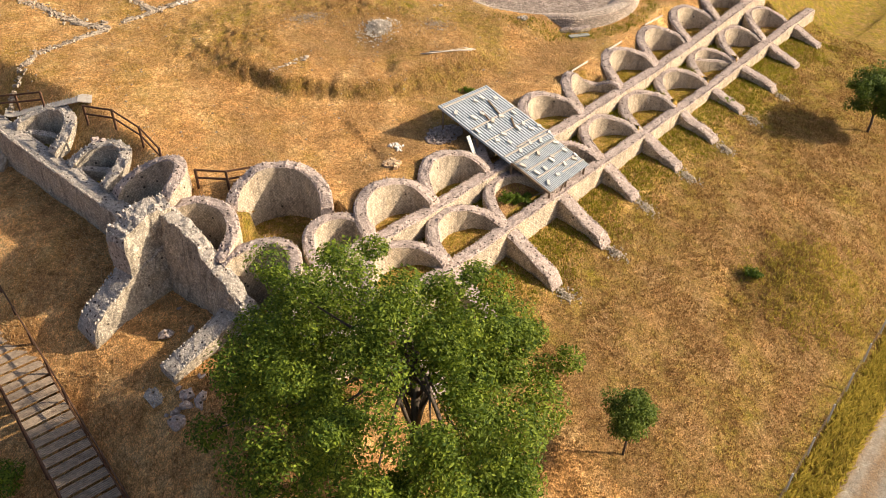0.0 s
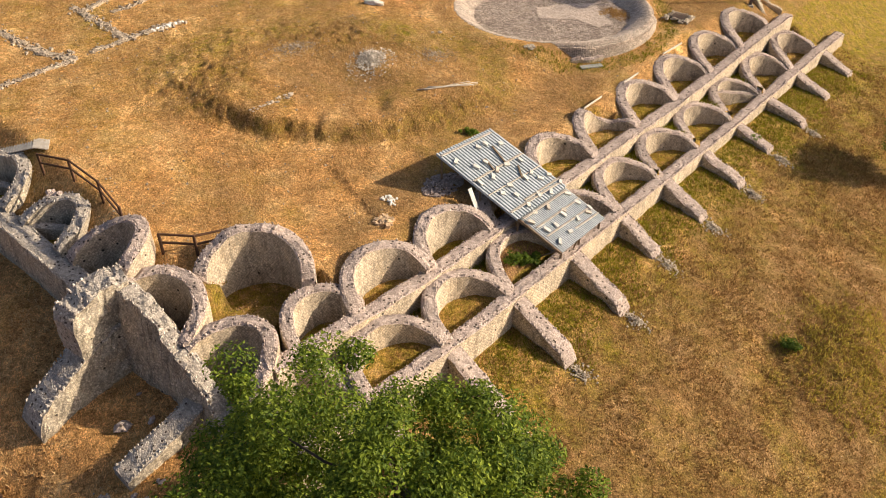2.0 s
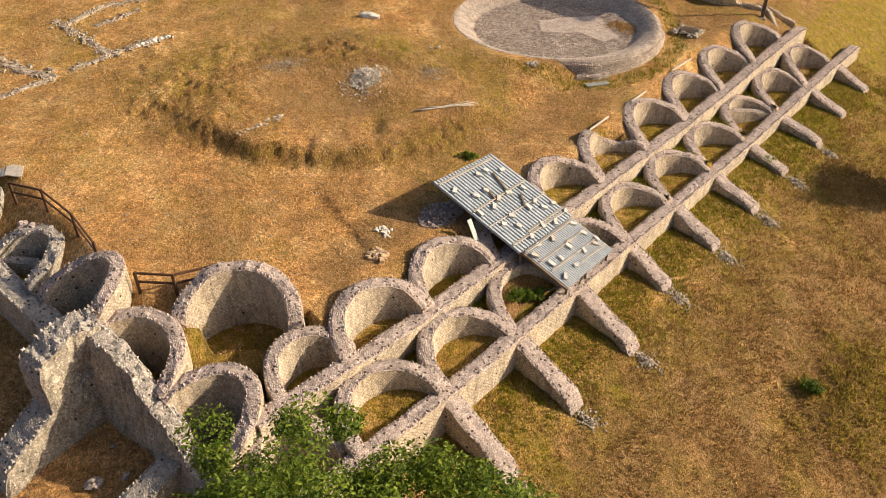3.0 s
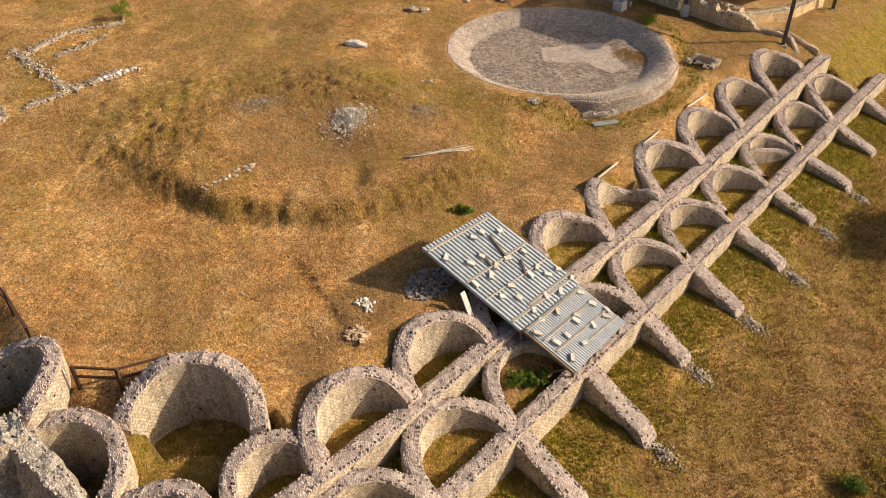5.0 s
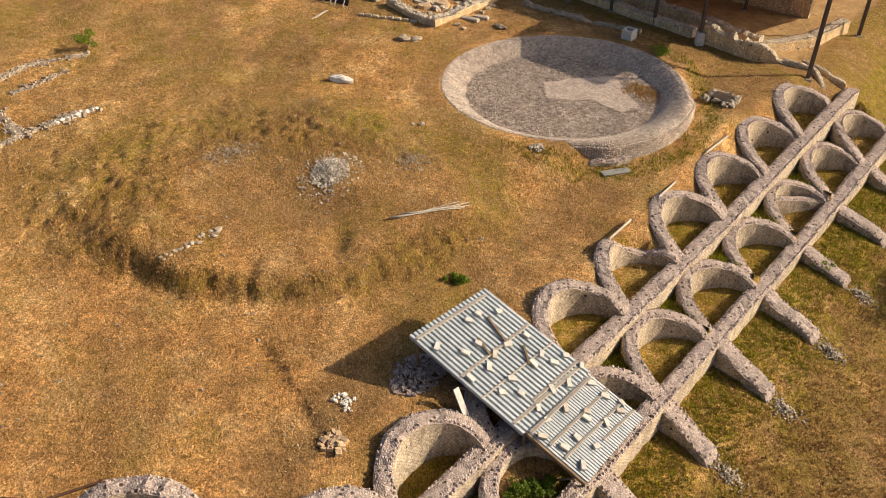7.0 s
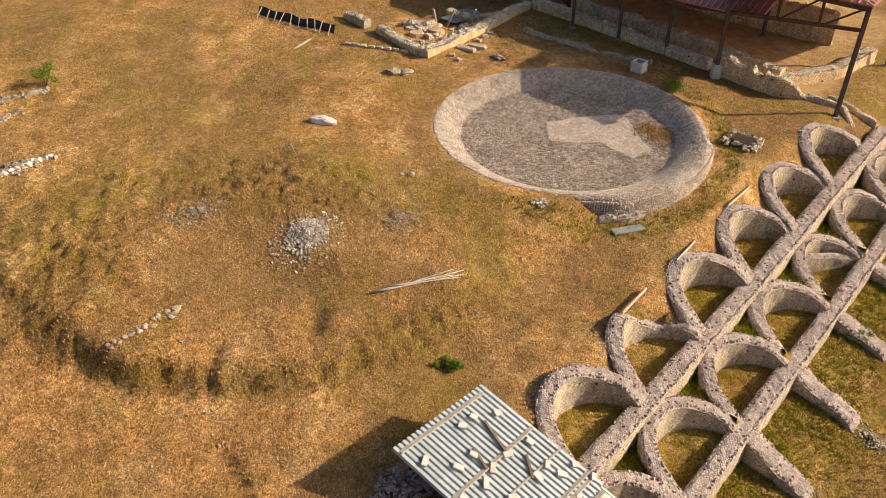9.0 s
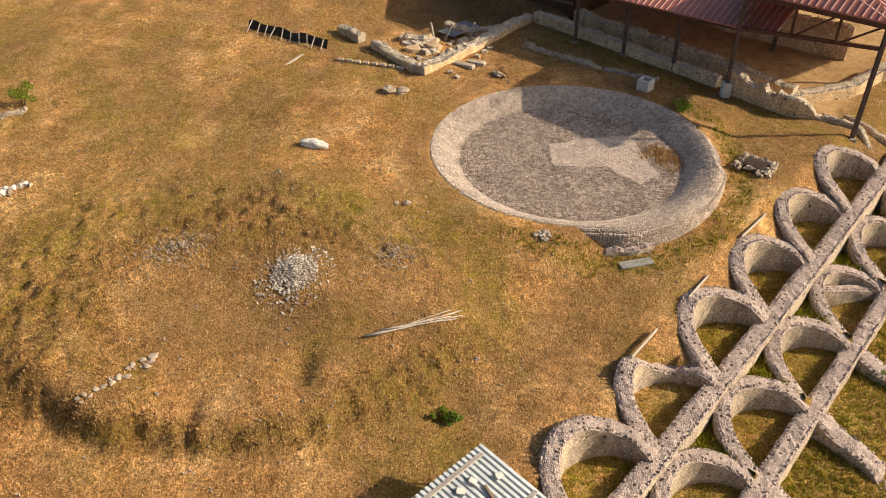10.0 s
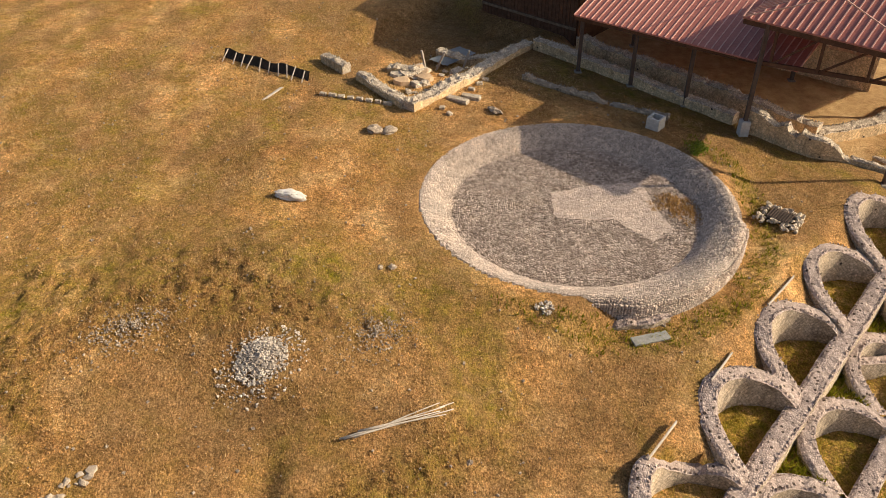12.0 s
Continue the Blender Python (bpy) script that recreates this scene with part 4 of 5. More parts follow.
for a0, a1, s, w, lift in ((0.02, 0.92, 0.035, 0.16, 0.07), (0.03, 0.97, 0.295, 0.14, 0.07), (0.0, 0.98, 0.44, 0.07, 0.07), (0.02, 0.95, 0.61, 0.15, 0.07), (0.32, 1.0, 0.585, 0.13, 0.075),
                          (0.06, 0.93, 0.685, 0.15, 0.07), (0.1, 0.97, 0.785, 0.12, 0.02), (0.1, 0.95, 0.87, 0.1, 0.02), (0.5, 0.97, 0.94, 0.1, 0.02)):
    bm = bmesh.new()
    beam(bm, shed_at(a0, s + RB.uniform(-0.008, 0.008), lift + 0.02), shed_at(a1, s + RB.uniform(-0.008, 0.008), lift + 0.02), w, 0.035, 0.006, up=(0, 0.3, 1))
    thing("plank", bm, M_PLANK, "weathered pale plank laid across the metal sheets", "plank", "planks on the site roof")
for (a, s), (a2, s2) in (((0.72, 0.14), (0.62, 0.31)), ((0.73, 0.36), (0.6, 0.45)), ((0.4, 0.3), (0.46, 0.2))):
    bm = bmesh.new()
    beam(bm, shed_at(a, s, 0.12), shed_at(a2, s2, 0.12), 0.08, 0.06)
    thing("plank", bm, M_WOOD, "grey loose batten lying askew on the metal sheets", "plank", "loose battens on the site roof")
BLOCKS = [(0.1, 0.12, 1), (0.55, 0.1, 0), (0.68, 0.1, 0), (0.86, 0.15, 0), (0.25, 0.22, 1), (0.42, 0.22, 0), (0.62, 0.31, 1), (0.44, 0.31, 1), (0.3, 0.34, 1), (0.08, 0.33, 1), (0.84, 0.33, 0),
          (0.18, 0.47, 0), (0.36, 0.45, 1), (0.3, 0.53, 0), (0.64, 0.46, 1), (0.78, 0.45, 0), (0.8, 0.52, 1), (0.95, 0.53, 0), (0.97, 0.62, 0), (0.55, 0.61, 1), (0.3, 0.63, 0), (0.72, 0.64, 1),
          (0.12, 0.73, 1), (0.28, 0.69, 0), (0.5, 0.71, 1), (0.9, 0.71, 1), (0.18, 0.83, 1), (0.34, 0.84, 0), (0.56, 0.81, 1), (0.62, 0.79, 0), (0.88, 0.8, 1), (0.16, 0.94, 1), (0.4, 0.93, 0), (0.66, 0.89, 1), (0.94, 0.88, 0), (0.86, 0.9, 1)]
slope_dir = (shed_at(0.5, 0.6) - shed_at(0.5, 0.4)).normalized()
for a, s, k in BLOCKS:
    bm = bmesh.new()
    bmesh.ops.create_cube(bm, size=1.0, matrix=Matrix.Diagonal((0.31 if k else 0.24, 0.165, 0.1, 1)))
    bmesh.ops.bevel(bm, geom=bm.edges[:], offset=0.012, segments=1, affect="EDGES")
    for q in bm.verts:
        q.co += Vector([RB.uniform(-0.008, 0.008) for _ in range(3)])
    x = slope_dir
    y = Vector((0, 0, 1)).cross(x).normalized()
    z = x.cross(y)
    m = Matrix((x, y, z)).transposed().to_4x4()
    m = Matrix.Translation(shed_at(a, s, 0.115 if s < 0.66 else 0.05)) @ m @ pose(0, 0, 0, 0, 0, RB.uniform(-70, 70))
    bmesh.ops.transform(bm, matrix=m, verts=bm.verts)
    thing("concrete_block", bm, M_CONC if RB.random() < 0.8 else M_PLANK, "loose pale block weighing down the metal roof sheets", "block", "blocks on the site roof")

# ---- excavation shelter with red metal roofs ----
shelter = empty("excavation_shelter", W(56, -29, 5.5))
tagged(shelter, "open shelter with red ribbed metal roofs on tall brown steel posts", "shelter")


def slab_quad(bm, corners, thick=0.06):
    top = [bm.verts.new(c) for c in corners]
    low = [bm.verts.new(c - Vector((0, 0, thick))) for c in corners]
    bm.faces.new(top)
    bm.faces.new(low[::-1])
    n = len(top)
    for i in range(n):
        bm.faces.new((top[i], low[i], low[(i + 1) % n], top[(i + 1) % n]))


def roof_slope(name, eave0, eave1, ridge1, ridge0, step):
    bm = bmesh.new()
    slab_quad(bm, [eave0, eave1, ridge1, ridge0])
    roof = child(name, bm, M_RED, shelter, "dark red ribbed metal roof slope")
    n = max(2, int((eave1 - eave0).length / step))
    for i in range(n + 1):
        f = i / n
        bm = bmesh.new()
        e = eave0.lerp(eave1, f)
        # ribs run straight up the slope and stop at the hip
        up = (ridge0 + ridge1) / 2 - (eave0 + eave1) / 2
        along = (eave1 - eave0).normalized()
        up = up - along * up.dot(along)
        t = 1.0
        for p, q in ((eave0, ridge0), (eave1, ridge1)):
            w = q - p
            lean = w.dot(along)
            x = (e - p).dot(along)
            if lean * x > 0 and abs(lean) > 1e-3 and abs(x) < abs(lean):
                t = min(t, x / lean)
        if t < 0.05:
            continue
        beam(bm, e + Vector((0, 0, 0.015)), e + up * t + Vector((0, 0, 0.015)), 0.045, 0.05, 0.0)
        rib = child("rib", bm, M_RIB_GLINT, roof)
    return roof


roof_slope("roof", W(54.5, -37.2, 8.55), W(54.9, -26.5, 8.6), W(60.5, -26.5, 10.4), W(60.5, -37.2, 10.4), 0.31)
roof_slope("roof", W(66.5, -37.2, 8.55), W(66.5, -26.5, 8.6), W(60.5, -26.5, 10.4), W(60.5, -37.2, 10.4), 0.36)
# unseen slope, added and sized to shade the excavated floor behind the wall
roof_slope("roof", W(69.5, -26.5, 8.2), W(69.5, -20.4, 8.2), W(60.5, -20.4, 10.4), W(60.5, -26.5, 10.4), 0.36)
roof_slope("roof", W(54.45, -29.1, 10.4), W(54.25, -21.7, 10.5), W(58.0, -25.3, 12.0), W(58.0, -25.6, 12.0), 0.31)
roof_slope("roof", W(62.0, -29.1, 10.4), W(54.45, -29.1, 10.4), W(58.0, -25.6, 12.0), W(58.4, -25.6, 12.0), 0.31)
roof_slope("roof", W(54.25, -21.7, 10.5), W(62.0, -21.7, 10.5), W(58.4, -25.3, 12.0), W(58.0, -25.3, 12.0), 0.31)
roof_slope("roof", W(62.0, -21.7, 10.5), W(62.0, -29.1, 10.4), W(58.4, -25.6, 12.0), W(58.4, -25.3, 12.0), 0.31)
POSTS = [(54.7, -36.8, 8.5), (55.2, -34.1, 8.5), (55.2, -31.2, 8.5), (54.5, -28.0, 10.35), (54.95, -22.0, 10.4), (60.2, -36.8, 10.2), (63.4, -22.2, 10.1), (62.4, -28.8, 10.1)]
for pu, pv, pz in POSTS:
    q = W(pu, pv)
    g = ground_z(q.x, q.y)
    bm = bmesh.new()
    beam(bm, (q.x, q.y, g - 0.1), (q.x, q.y, pz), 0.17, 0.17, 0.01)
    child("post", bm, M_STEEL, shelter)
    bm = bmesh.new()
    w = 0.42 if pu == 54.5 else 0.36
    beam(bm, (q.x, q.y, g - 0.2), (q.x, q.y, g + (0.7 if pu == 54.5 else 0.06)), w, w, 0.03)
    child("footing", bm, M_CONC if pu == 54.5 else M_FOOTING, shelter, "concrete footing of the post")
for a, b, w in (((54.7, -37.1, 8.4), (55.1, -28, 8.42), 0.14), ((54.6, -29, 10.25), (54.5, -21.8, 10.32), 0.18), ((54.6, -28.0, 8.65), (54.95, -22.0, 9.15), 0.17), ((60.2, -36.8, 10.1), (60.2, -27, 10.1), 0.14),
                ((54.7, -36.8, 8.4), (60.2, -36.8, 10.1), 0.12), ((55.2, -31.2, 8.4), (60.2, -31.2, 10.1), 0.12), ((54.6, -28.6, 10.2), (62.5, -28.6, 10.2), 0.14)):
    bm = bmesh.new()
    beam(bm, W(*a), W(*b), w * 0.7, w, 0.008)
    child("beam", bm, M_DARKWOOD, shelter)
for k in range(3):
    v0 = -27.6 + 1.9 * k
    bm = bmesh.new()
    beam(bm, W(54.65, v0, 8.7 + 0.15 * k), W(54.55, v0, 10.25), 0.11, 0.11, 0.006)
    child("strut", bm, M_DARKWOOD, shelter)
    bm = bmesh.new()
    beam(bm, W(54.65, v0 + 0.1, 8.75 + 0.15 * k), W(54.55, v0 + 1.7, 10.2), 0.09, 0.09, 0.006)
    child("strut", bm, M_DARKWOOD, shelter)

for a, b, h in (((54.5, -29.05, 10.25), (54.3, -21.75, 10.34), 0.26), ((54.5, -29.05, 10.25), (62, -29.05, 10.25), 0.26), ((54.55, -37.15, 8.42), (54.95, -29.2, 8.45), 0.22)):
    bm = bmesh.new()
    beam(bm, W(*a), W(*b), 0.04, h, 0.004)
    child("fascia", bm, M_DARKWOOD, shelter)

# ---- plank-clad shed beyond the dug rooms ----
shed = empty("timber_shed", (6.4, 71.6, 5.2))
tagged(shed, "tall brown plank-clad shed beyond the dug rooms", "shed")
SH0, SH1 = Vector((4.0, 73.8, 0)), Vector((8.8, 69.4, 0))
SH_IN = Vector((0.67, 0.74, 0)) * 4.2
UP = Vector((0, 0, 1))
for i in range(28):
    a, b = SH0.lerp(SH1, i / 28), SH0.lerp(SH1, (i + 0.93) / 28)
    bm = bmesh.new()
    beam(bm, (a + b) / 2 + UP * 4.6, (a + b) / 2 + UP * (9.3 + 0.03 * (i % 3)), (b - a).length, 0.05, 0.006, up=(b - a).cross(UP))
    child("plank", bm, M_DARKWOOD, shed)
for z in (6.3, 8.7):
    bm = bmesh.new()
    beam(bm, SH0 - SH_IN * 0.02 + UP * z, SH1 - SH_IN * 0.02 + UP * z, 0.08, 0.14)
    child("rail", bm, M_WOOD, shed)
bm = bmesh.new()
over = (SH1 - SH0).normalized() * 0.3
slab_quad(bm, [SH0 - over - SH_IN * 0.08 + UP * 9.55, SH1 + over - SH_IN * 0.08 + UP * 9.55, SH1 + over + SH_IN + UP * 10.3, SH0 - over + SH_IN + UP * 10.3], 0.08)
child("roof", bm, M_RED, shed)
bm = bmesh.new()
slab_quad(bm, [SH0 + SH_IN * 0.03 + UP * 9.4, SH1 + SH_IN * 0.03 + UP * 9.4, SH1 + SH_IN * 0.95 + UP * 9.9, SH0 + SH_IN * 0.95 + UP * 9.9], 5.0)
child("inner_wall", bm, M_DARKWOOD, shed)

# ---- ruins round and below the shelter ----
RF = random.Random(21)


def low_wall(path, half, height, label, mats=M_FOOT, ragged=0.12):
    zs = []
    for p in path:
        w = W(*p)
        zs.append(ground_z(w.x, w.y))
    g0, g1 = min(zs) - 0.25, zs
    fr = np.linspace(0, 1, len(path))
    return band("ruin_wall", path, half, lambda f: g0, lambda f: float(np.interp(f, fr, [z + height for z in g1])), RF, mats, ragged, label, "wall", "low ruin walls", stone=0.085)


band("ruin_wall", [(54.95, -28.1), (55.0, -26.6), (55.05, -25.1), (55.6, -23.6)], 0.24, lambda f: 4.3, lambda f: 6.3 - 0.75 * f + 0.2 * abs(math.sin(f * 9.5 + 0.6)) - (0.3 if 0.4 < f < 0.52 else 0) - 0.55 * max(0, f - 0.85) / 0.15, RF, M_FOOT, 0.14, "plastered ruin wall with a gnawed scalloped crest below the shelter", "wall", "low ruin walls", stone=0.08)
low_wall([(55.6, -23.6), (55.85, -22.2), (55.2, -20.2)], 0.16, 0.3, "thin curved line of edging stones beside the terrace", ragged=0.06)
low_wall([(55.6, -40.0), (55.5, -34.5), (55.3, -28.7)], 0.28, 0.55, "long low pale ruin wall along the row of posts", ragged=0.1)
low_wall([(57.4, -38.5), (57.3, -31), (56.9, -25.5)], 0.3, 0.95, "inner plastered ruin wall with putlog holes", ragged=0.15)
low_wall([(56.9, -25.6), (60.2, -23.8), (63.5, -23.2)], 0.35, 0.6, "straight pale ruin wall closing the excavated room", ragged=0.06)
low_wall([(63.6, -41), (63.4, -32), (64.4, -25.5)], 0.4, 1.7, "earthen back wall of the excavated room", (M_PLASTER, M_BRICK, M_BRICK), 0.15)
low_wall([(57.0, -23.0), (56.6, -21.6), (57.0, -20.6)], 0.15, 0.3, "thin curved line of edging stones beyond the wall end", ragged=0.06)
low_wall([(46.0, -40.3), (50, -40.35), (55.6, -40.5)], 0.36, 0.35, "low bright ruin wall of squared stones")
low_wall([(46.2, -40.6), (46.9, -44.3)], 0.28, 0.28, "short bright ruin wall meeting the longer one", ragged=0.1)
low_wall([(47.0, -45.4), (47.25, -47.3)], 0.25, 0.4, "isolated stump of a low ruin wall")
low_wall([(52.8, -44.4), (53.3, -42.0), (53.6, -40.8)], 0.3, 0.3, "low ruin wall inside the dug room")
low_wall([(48.6, -44.0), (49.4, -42.2)], 0.3, 0.25, "broken low ruin wall in the dug room", ragged=0.2)
M_STONE_NET = masonry("foundation_facing", (0.42, 0.34, 0.25), (0.3, 0.24, 0.17), (0.24, 0.18, 0.12), 7.0, False)
PATHS = [([(11.5, -40.2), (13.7, -42.1), (16.7, -44.5), (19.2, -44.85), (21.4, -44.9)], 0.22, 0.1), ([(21.3, -45.1), (20.5, -47), (20.35, -51), (20.1, -56)], 0.34, 0.16), ([(22.3, -45.1), (25.6, -45.3), (27.3, -45.5)], 0.2, 0.12),
         ([(25.6, -45.2), (28.2, -45.15)], 0.24, 0.2), ([(24.6, -45.2), (24.8, -47.6), (25.0, -52)], 0.3, 0.12), ([(25.2, -51), (28.3, -52.2), (31.2, -51.3)], 0.24, 0.1), ([(26.2, -49.6), (29.4, -50.2)], 0.2, 0.12)]
for p, hw, hh in PATHS:
    low_wall(p, hw * 0.85, 0.02, "buried foundation wall of pale stones level with the grass", (M_STONE_NET, M_STONE, M_STONE), 0.07)
    rng = random.Random(int(p[0][0] * 100))
    places = []
    for (u0, v0), (u1, v1) in zip(p, p[1:]):
        run = math.hypot(u1 - u0, v1 - v0)
        for i in range(int(run * 24)):
            f, k = rng.random(), rng.gauss(0, 0.75) * hw
            q = W(u0 + (u1 - u0) * f - (v1 - v0) / run * k, v0 + (v1 - v0) * f + (u1 - u0) / run * k)
            size = rng.uniform(0.05, 0.2)
            places.append((q.x, q.y, ground_z(q.x, q.y) + size * 0.2, size, size * rng.uniform(0.6, 1), size * rng.uniform(0.5, 0.9), rng.uniform(0, 3.1)))
    tagged(chunk_mesh("foundation_rubble", places, M_STONE, None, "", np.random.RandomState(5), 0.3), "loose pale stones strewn along a buried foundation", "rubble", kind="stuff")


def stones(name, spots, mat, label, category, group, flat=0.7):
    for u, v, size in spots:
        p = W(u, v)
        bm = bmesh.new()
        rock(bm, (p.x, p.y, ground_z(p.x, p.y) + size * 0.18), size, RF, flat)
        thing(name, bm, mat, label, category, group)


bm = bmesh.new()
bmesh.ops.create_icosphere(bm, subdivisions=4, radius=1.0)
p = W(37.65, -38.75)
turn = pose(p.x, p.y, ground_z(p.x, p.y) + 0.1, 0, 4, -14)
for q in bm.verts:
    k = 1 + 0.3 * noise.noise(q.co * 1.5 + Vector((1, 7, 3))) + 0.15 * noise.noise(q.co * 4.0)
    q.co = turn @ Vector((q.co.x * 0.62 * k, q.co.y * 0.27 * k, q.co.z * 0.2 * k))
thing("stone", bm, M_WHITE, "long bright white stone lying in the grass", "stone")
stones("stone", [(43.6, -40.1, 0.4), (44.0, -39.6, 0.36), (36.9, -33.2, 0.16), (37.2, -32.9, 0.18), (48.6, -37.3, 0.35), (33.1, -26.1, 0.15), (40.5, -28.6, 0.12)], M_STONE, "grey weathered boulder in the dry grass", "stone", "boulders", 0.5)
stones("stone", [(23.5 + 0.12 * i + RF.uniform(-0.12, 0.12), -32.75 + 0.012 * i + RF.uniform(-0.2, 0.2), RF.uniform(0.07, 0.15)) for i in range(21)], M_DUSTY, "loose stone in a broken line on the mound", "stone", "stones on the mound", 0.4)
stones("stone", [(26.2 + 0.24 * i, -45.15 + RF.uniform(-0.1, 0.1), RF.uniform(0.14, 0.22)) for i in range(9)], M_WHITE, "pale stone on top of the foundation wall", "stone", "foundation stones")
low_wall([(52.2, -38.3), (52.6, -35), (53.3, -31)], 0.22, 0.1, "low kerb of small rough stones behind the basin", (M_STONE_NET, M_STONE, M_STONE), 0.14)
stones("stone", [(48.2 + RF.uniform(-1.6, 4.2), -41.8 + RF.uniform(-1.8, 0.8), RF.uniform(0.08, 0.24)) for i in range(34)], M_FOOT[1], "fallen pale stone in the dug room", "stone", "fallen stones", 0.5)
for i in range(16):
    p = W(48.9 + RF.uniform(-1.2, 2.6), -42.2 + RF.uniform(-1.4, 0.9))
    g = ground_z(p.x, p.y)
    bm = bmesh.new()
    n, r = 7, RF.uniform(0.25, 0.6)
    ring = [Vector((p.x + r * RF.uniform(0.6, 1.1) * math.cos(6.283 * k / n), p.y + r * RF.uniform(0.6, 1.1) * math.sin(6.283 * k / n), 0)) for k in range(n)]
    lo = [bm.verts.new((q.x, q.y, g - 0.05)) for q in ring]
    hi = [bm.verts.new((p.x + (q.x - p.x) * 0.85, p.y + (q.y - p.y) * 0.85, g + RF.uniform(0.06, 0.22))) for q in ring]
    bm.faces.new(hi)
    for k in range(n):
        bm.faces.new((lo[k], lo[(k + 1) % n], hi[(k + 1) % n], hi[k]))
    thing("mortar_slab", bm, M_FOOT[1] if i % 3 else M_BRICK, "broken slab of pale pinkish mortar in the dug room", "slab", "mortar slabs")
for (u, v), lean in (((51.4, -43.4), 0.5), ((52.4, -42.4), 0.35), ((51.2, -43.9), -0.2)):
    p = W(u, v)
    bm = bmesh.new()
    beam(bm, (p.x, p.y, ground_z(p.x, p.y) - 0.1), (p.x + lean, p.y - 0.2, ground_z(p.x, p.y) + 1.1), 0.12, 0.09)
    thing("stake", bm, M_PLANK, "pale leaning timber stake in the dug room", "stake", "stakes in the dug room")
bm = bmesh.new()
grid = {}
for i in range(13):
    for j in range(9):
        p = W(51.8 + 0.2 * i, -44.2 + 0.16 * j)
        grid[i, j] = bm.verts.new((p.x, p.y, ground_z(p.x, p.y) + 0.2 + 0.12 * noise.noise(Vector((i * 0.6, j * 0.6, 3)))))
for i in range(12):
    for j in range(8):
        bm.faces.new((grid[i, j], grid[i + 1, j], grid[i + 1, j + 1], grid[i, j + 1]))
bmesh.ops.solidify(bm, geom=bm.faces[:], thickness=0.02)
thing("tarpaulin", bm, M_SHEET, "crumpled blue-grey sheet lying in the dug room", "sheet", smooth=True)
for i in range(4):
    p = W(42.86 + 0.1 * i, -46.3 + RF.uniform(-0.05, 0.05))
    g = ground_z(p.x, p.y) + 0.04
    d = Vector((0.3, 0.5 + 0.1 * RF.random(), 0.02))
    bm = bmesh.new()
    beam(bm, Vector((p.x, p.y, g)) - d, Vector((p.x, p.y, g)) + d, 0.11, 0.03)
    thing("plank", bm, M_PLANK, "short grey plank lying in the dry grass", "plank", "short planks in the grass")


def block(name, u, v, lu, lv, h, turn, label, group):
    p = W(u, v)
    bm = bmesh.new()
    bmesh.ops.create_cube(bm, size=1.0, matrix=Matrix.Diagonal((lu, lv, h, 1)))
    bmesh.ops.bevel(bm, geom=bm.edges[:], offset=0.03, segments=1, affect="EDGES")
    for q in bm.verts:
        q.co += Vector([RF.uniform(-0.02, 0.02) for _ in range(3)])
    bmesh.ops.transform(bm, matrix=pose(p.x, p.y, ground_z(p.x, p.y) + h * 0.3, RF.uniform(-4, 4), RF.uniform(-4, 4), turn), verts=bm.verts)
    thing(name, bm, M_FOOT[1], label, "stone", group)


for i in range(8):
    block("stone", 44.5 + 0.19 * i, -44.4 + 0.42 * i, RF.uniform(0.26, 0.42), 0.22, 0.18, -14 + RF.uniform(-9, 9), "squared pale stone in a row on the grass", "row of stones")
block("slab_stone", 48.3, -39.3, 1.1, 0.35, 0.2, -32, "long pale stone slab by the ruin wall", "slabs")
block("slab_stone", 48.95, -39.0, 0.9, 0.38, 0.2, -20, "long pale stone slab by the ruin wall", "slabs")
for u, v in ((47.2, -39.3), (47.0, -38.7), (49.6, -39.5), (50.3, -39.6), (50.9, -39.7)):
    block("stone", u, v, RF.uniform(0.25, 0.4), 0.22, 0.16, RF.uniform(-50, 10), "squared pale stone fallen beside the ruin wall", "fallen squared stones")
stones("stone", [(8.9 + RF.uniform(-0.5, 2.5), -21.2 + RF.uniform(-0.6, 0.8), RF.uniform(0.12, 0.35)) for i in range(12)] + [(10.6, -24.4, 0.4), (11.4, -23.8, 0.2), (11.8, -25.2, 0.15)], M_CORE, "fallen wall stone on the side slope", "stone", "fallen facade stones")
stones("stone", [(14.3 + RF.uniform(-0.3, 0.3), -34.4 + RF.uniform(-0.5, 0.5), RF.uniform(0.18, 0.3)) for i in range(9)], M_CORE, "loose grey stone between two niches", "stone", "loose stones")


def heap(name, u, v, ru, rv, count, size, mat, label, category, rise=0.35, spread=0.0):
    rng = random.Random(int(u * 10))
    places = []
    for i in range(count):
        a, r = rng.uniform(0, 6.283), rng.random() ** (0.6 if spread == 0 else 0.8) * (1 + (rng.random() < spread) * 0.8)
        p = W(u + ru * r * math.cos(a), v + rv * r * math.sin(a))
        z = ground_z(p.x, p.y) + rise * max(0, 1 - r) * rng.random() + size * 0.2
        s = size * rng.uniform(0.5, 1.3)
        places.append((p.x, p.y, z, s, s * rng.uniform(0.6, 1), s * rng.uniform(0.5, 0.9), rng.uniform(0, 3.1)))
    ob = chunk_mesh(name, places, mat, None, "", np.random.RandomState(int(v * -10)), 0.35)
    return tagged(ob, label, category, kind="stuff")


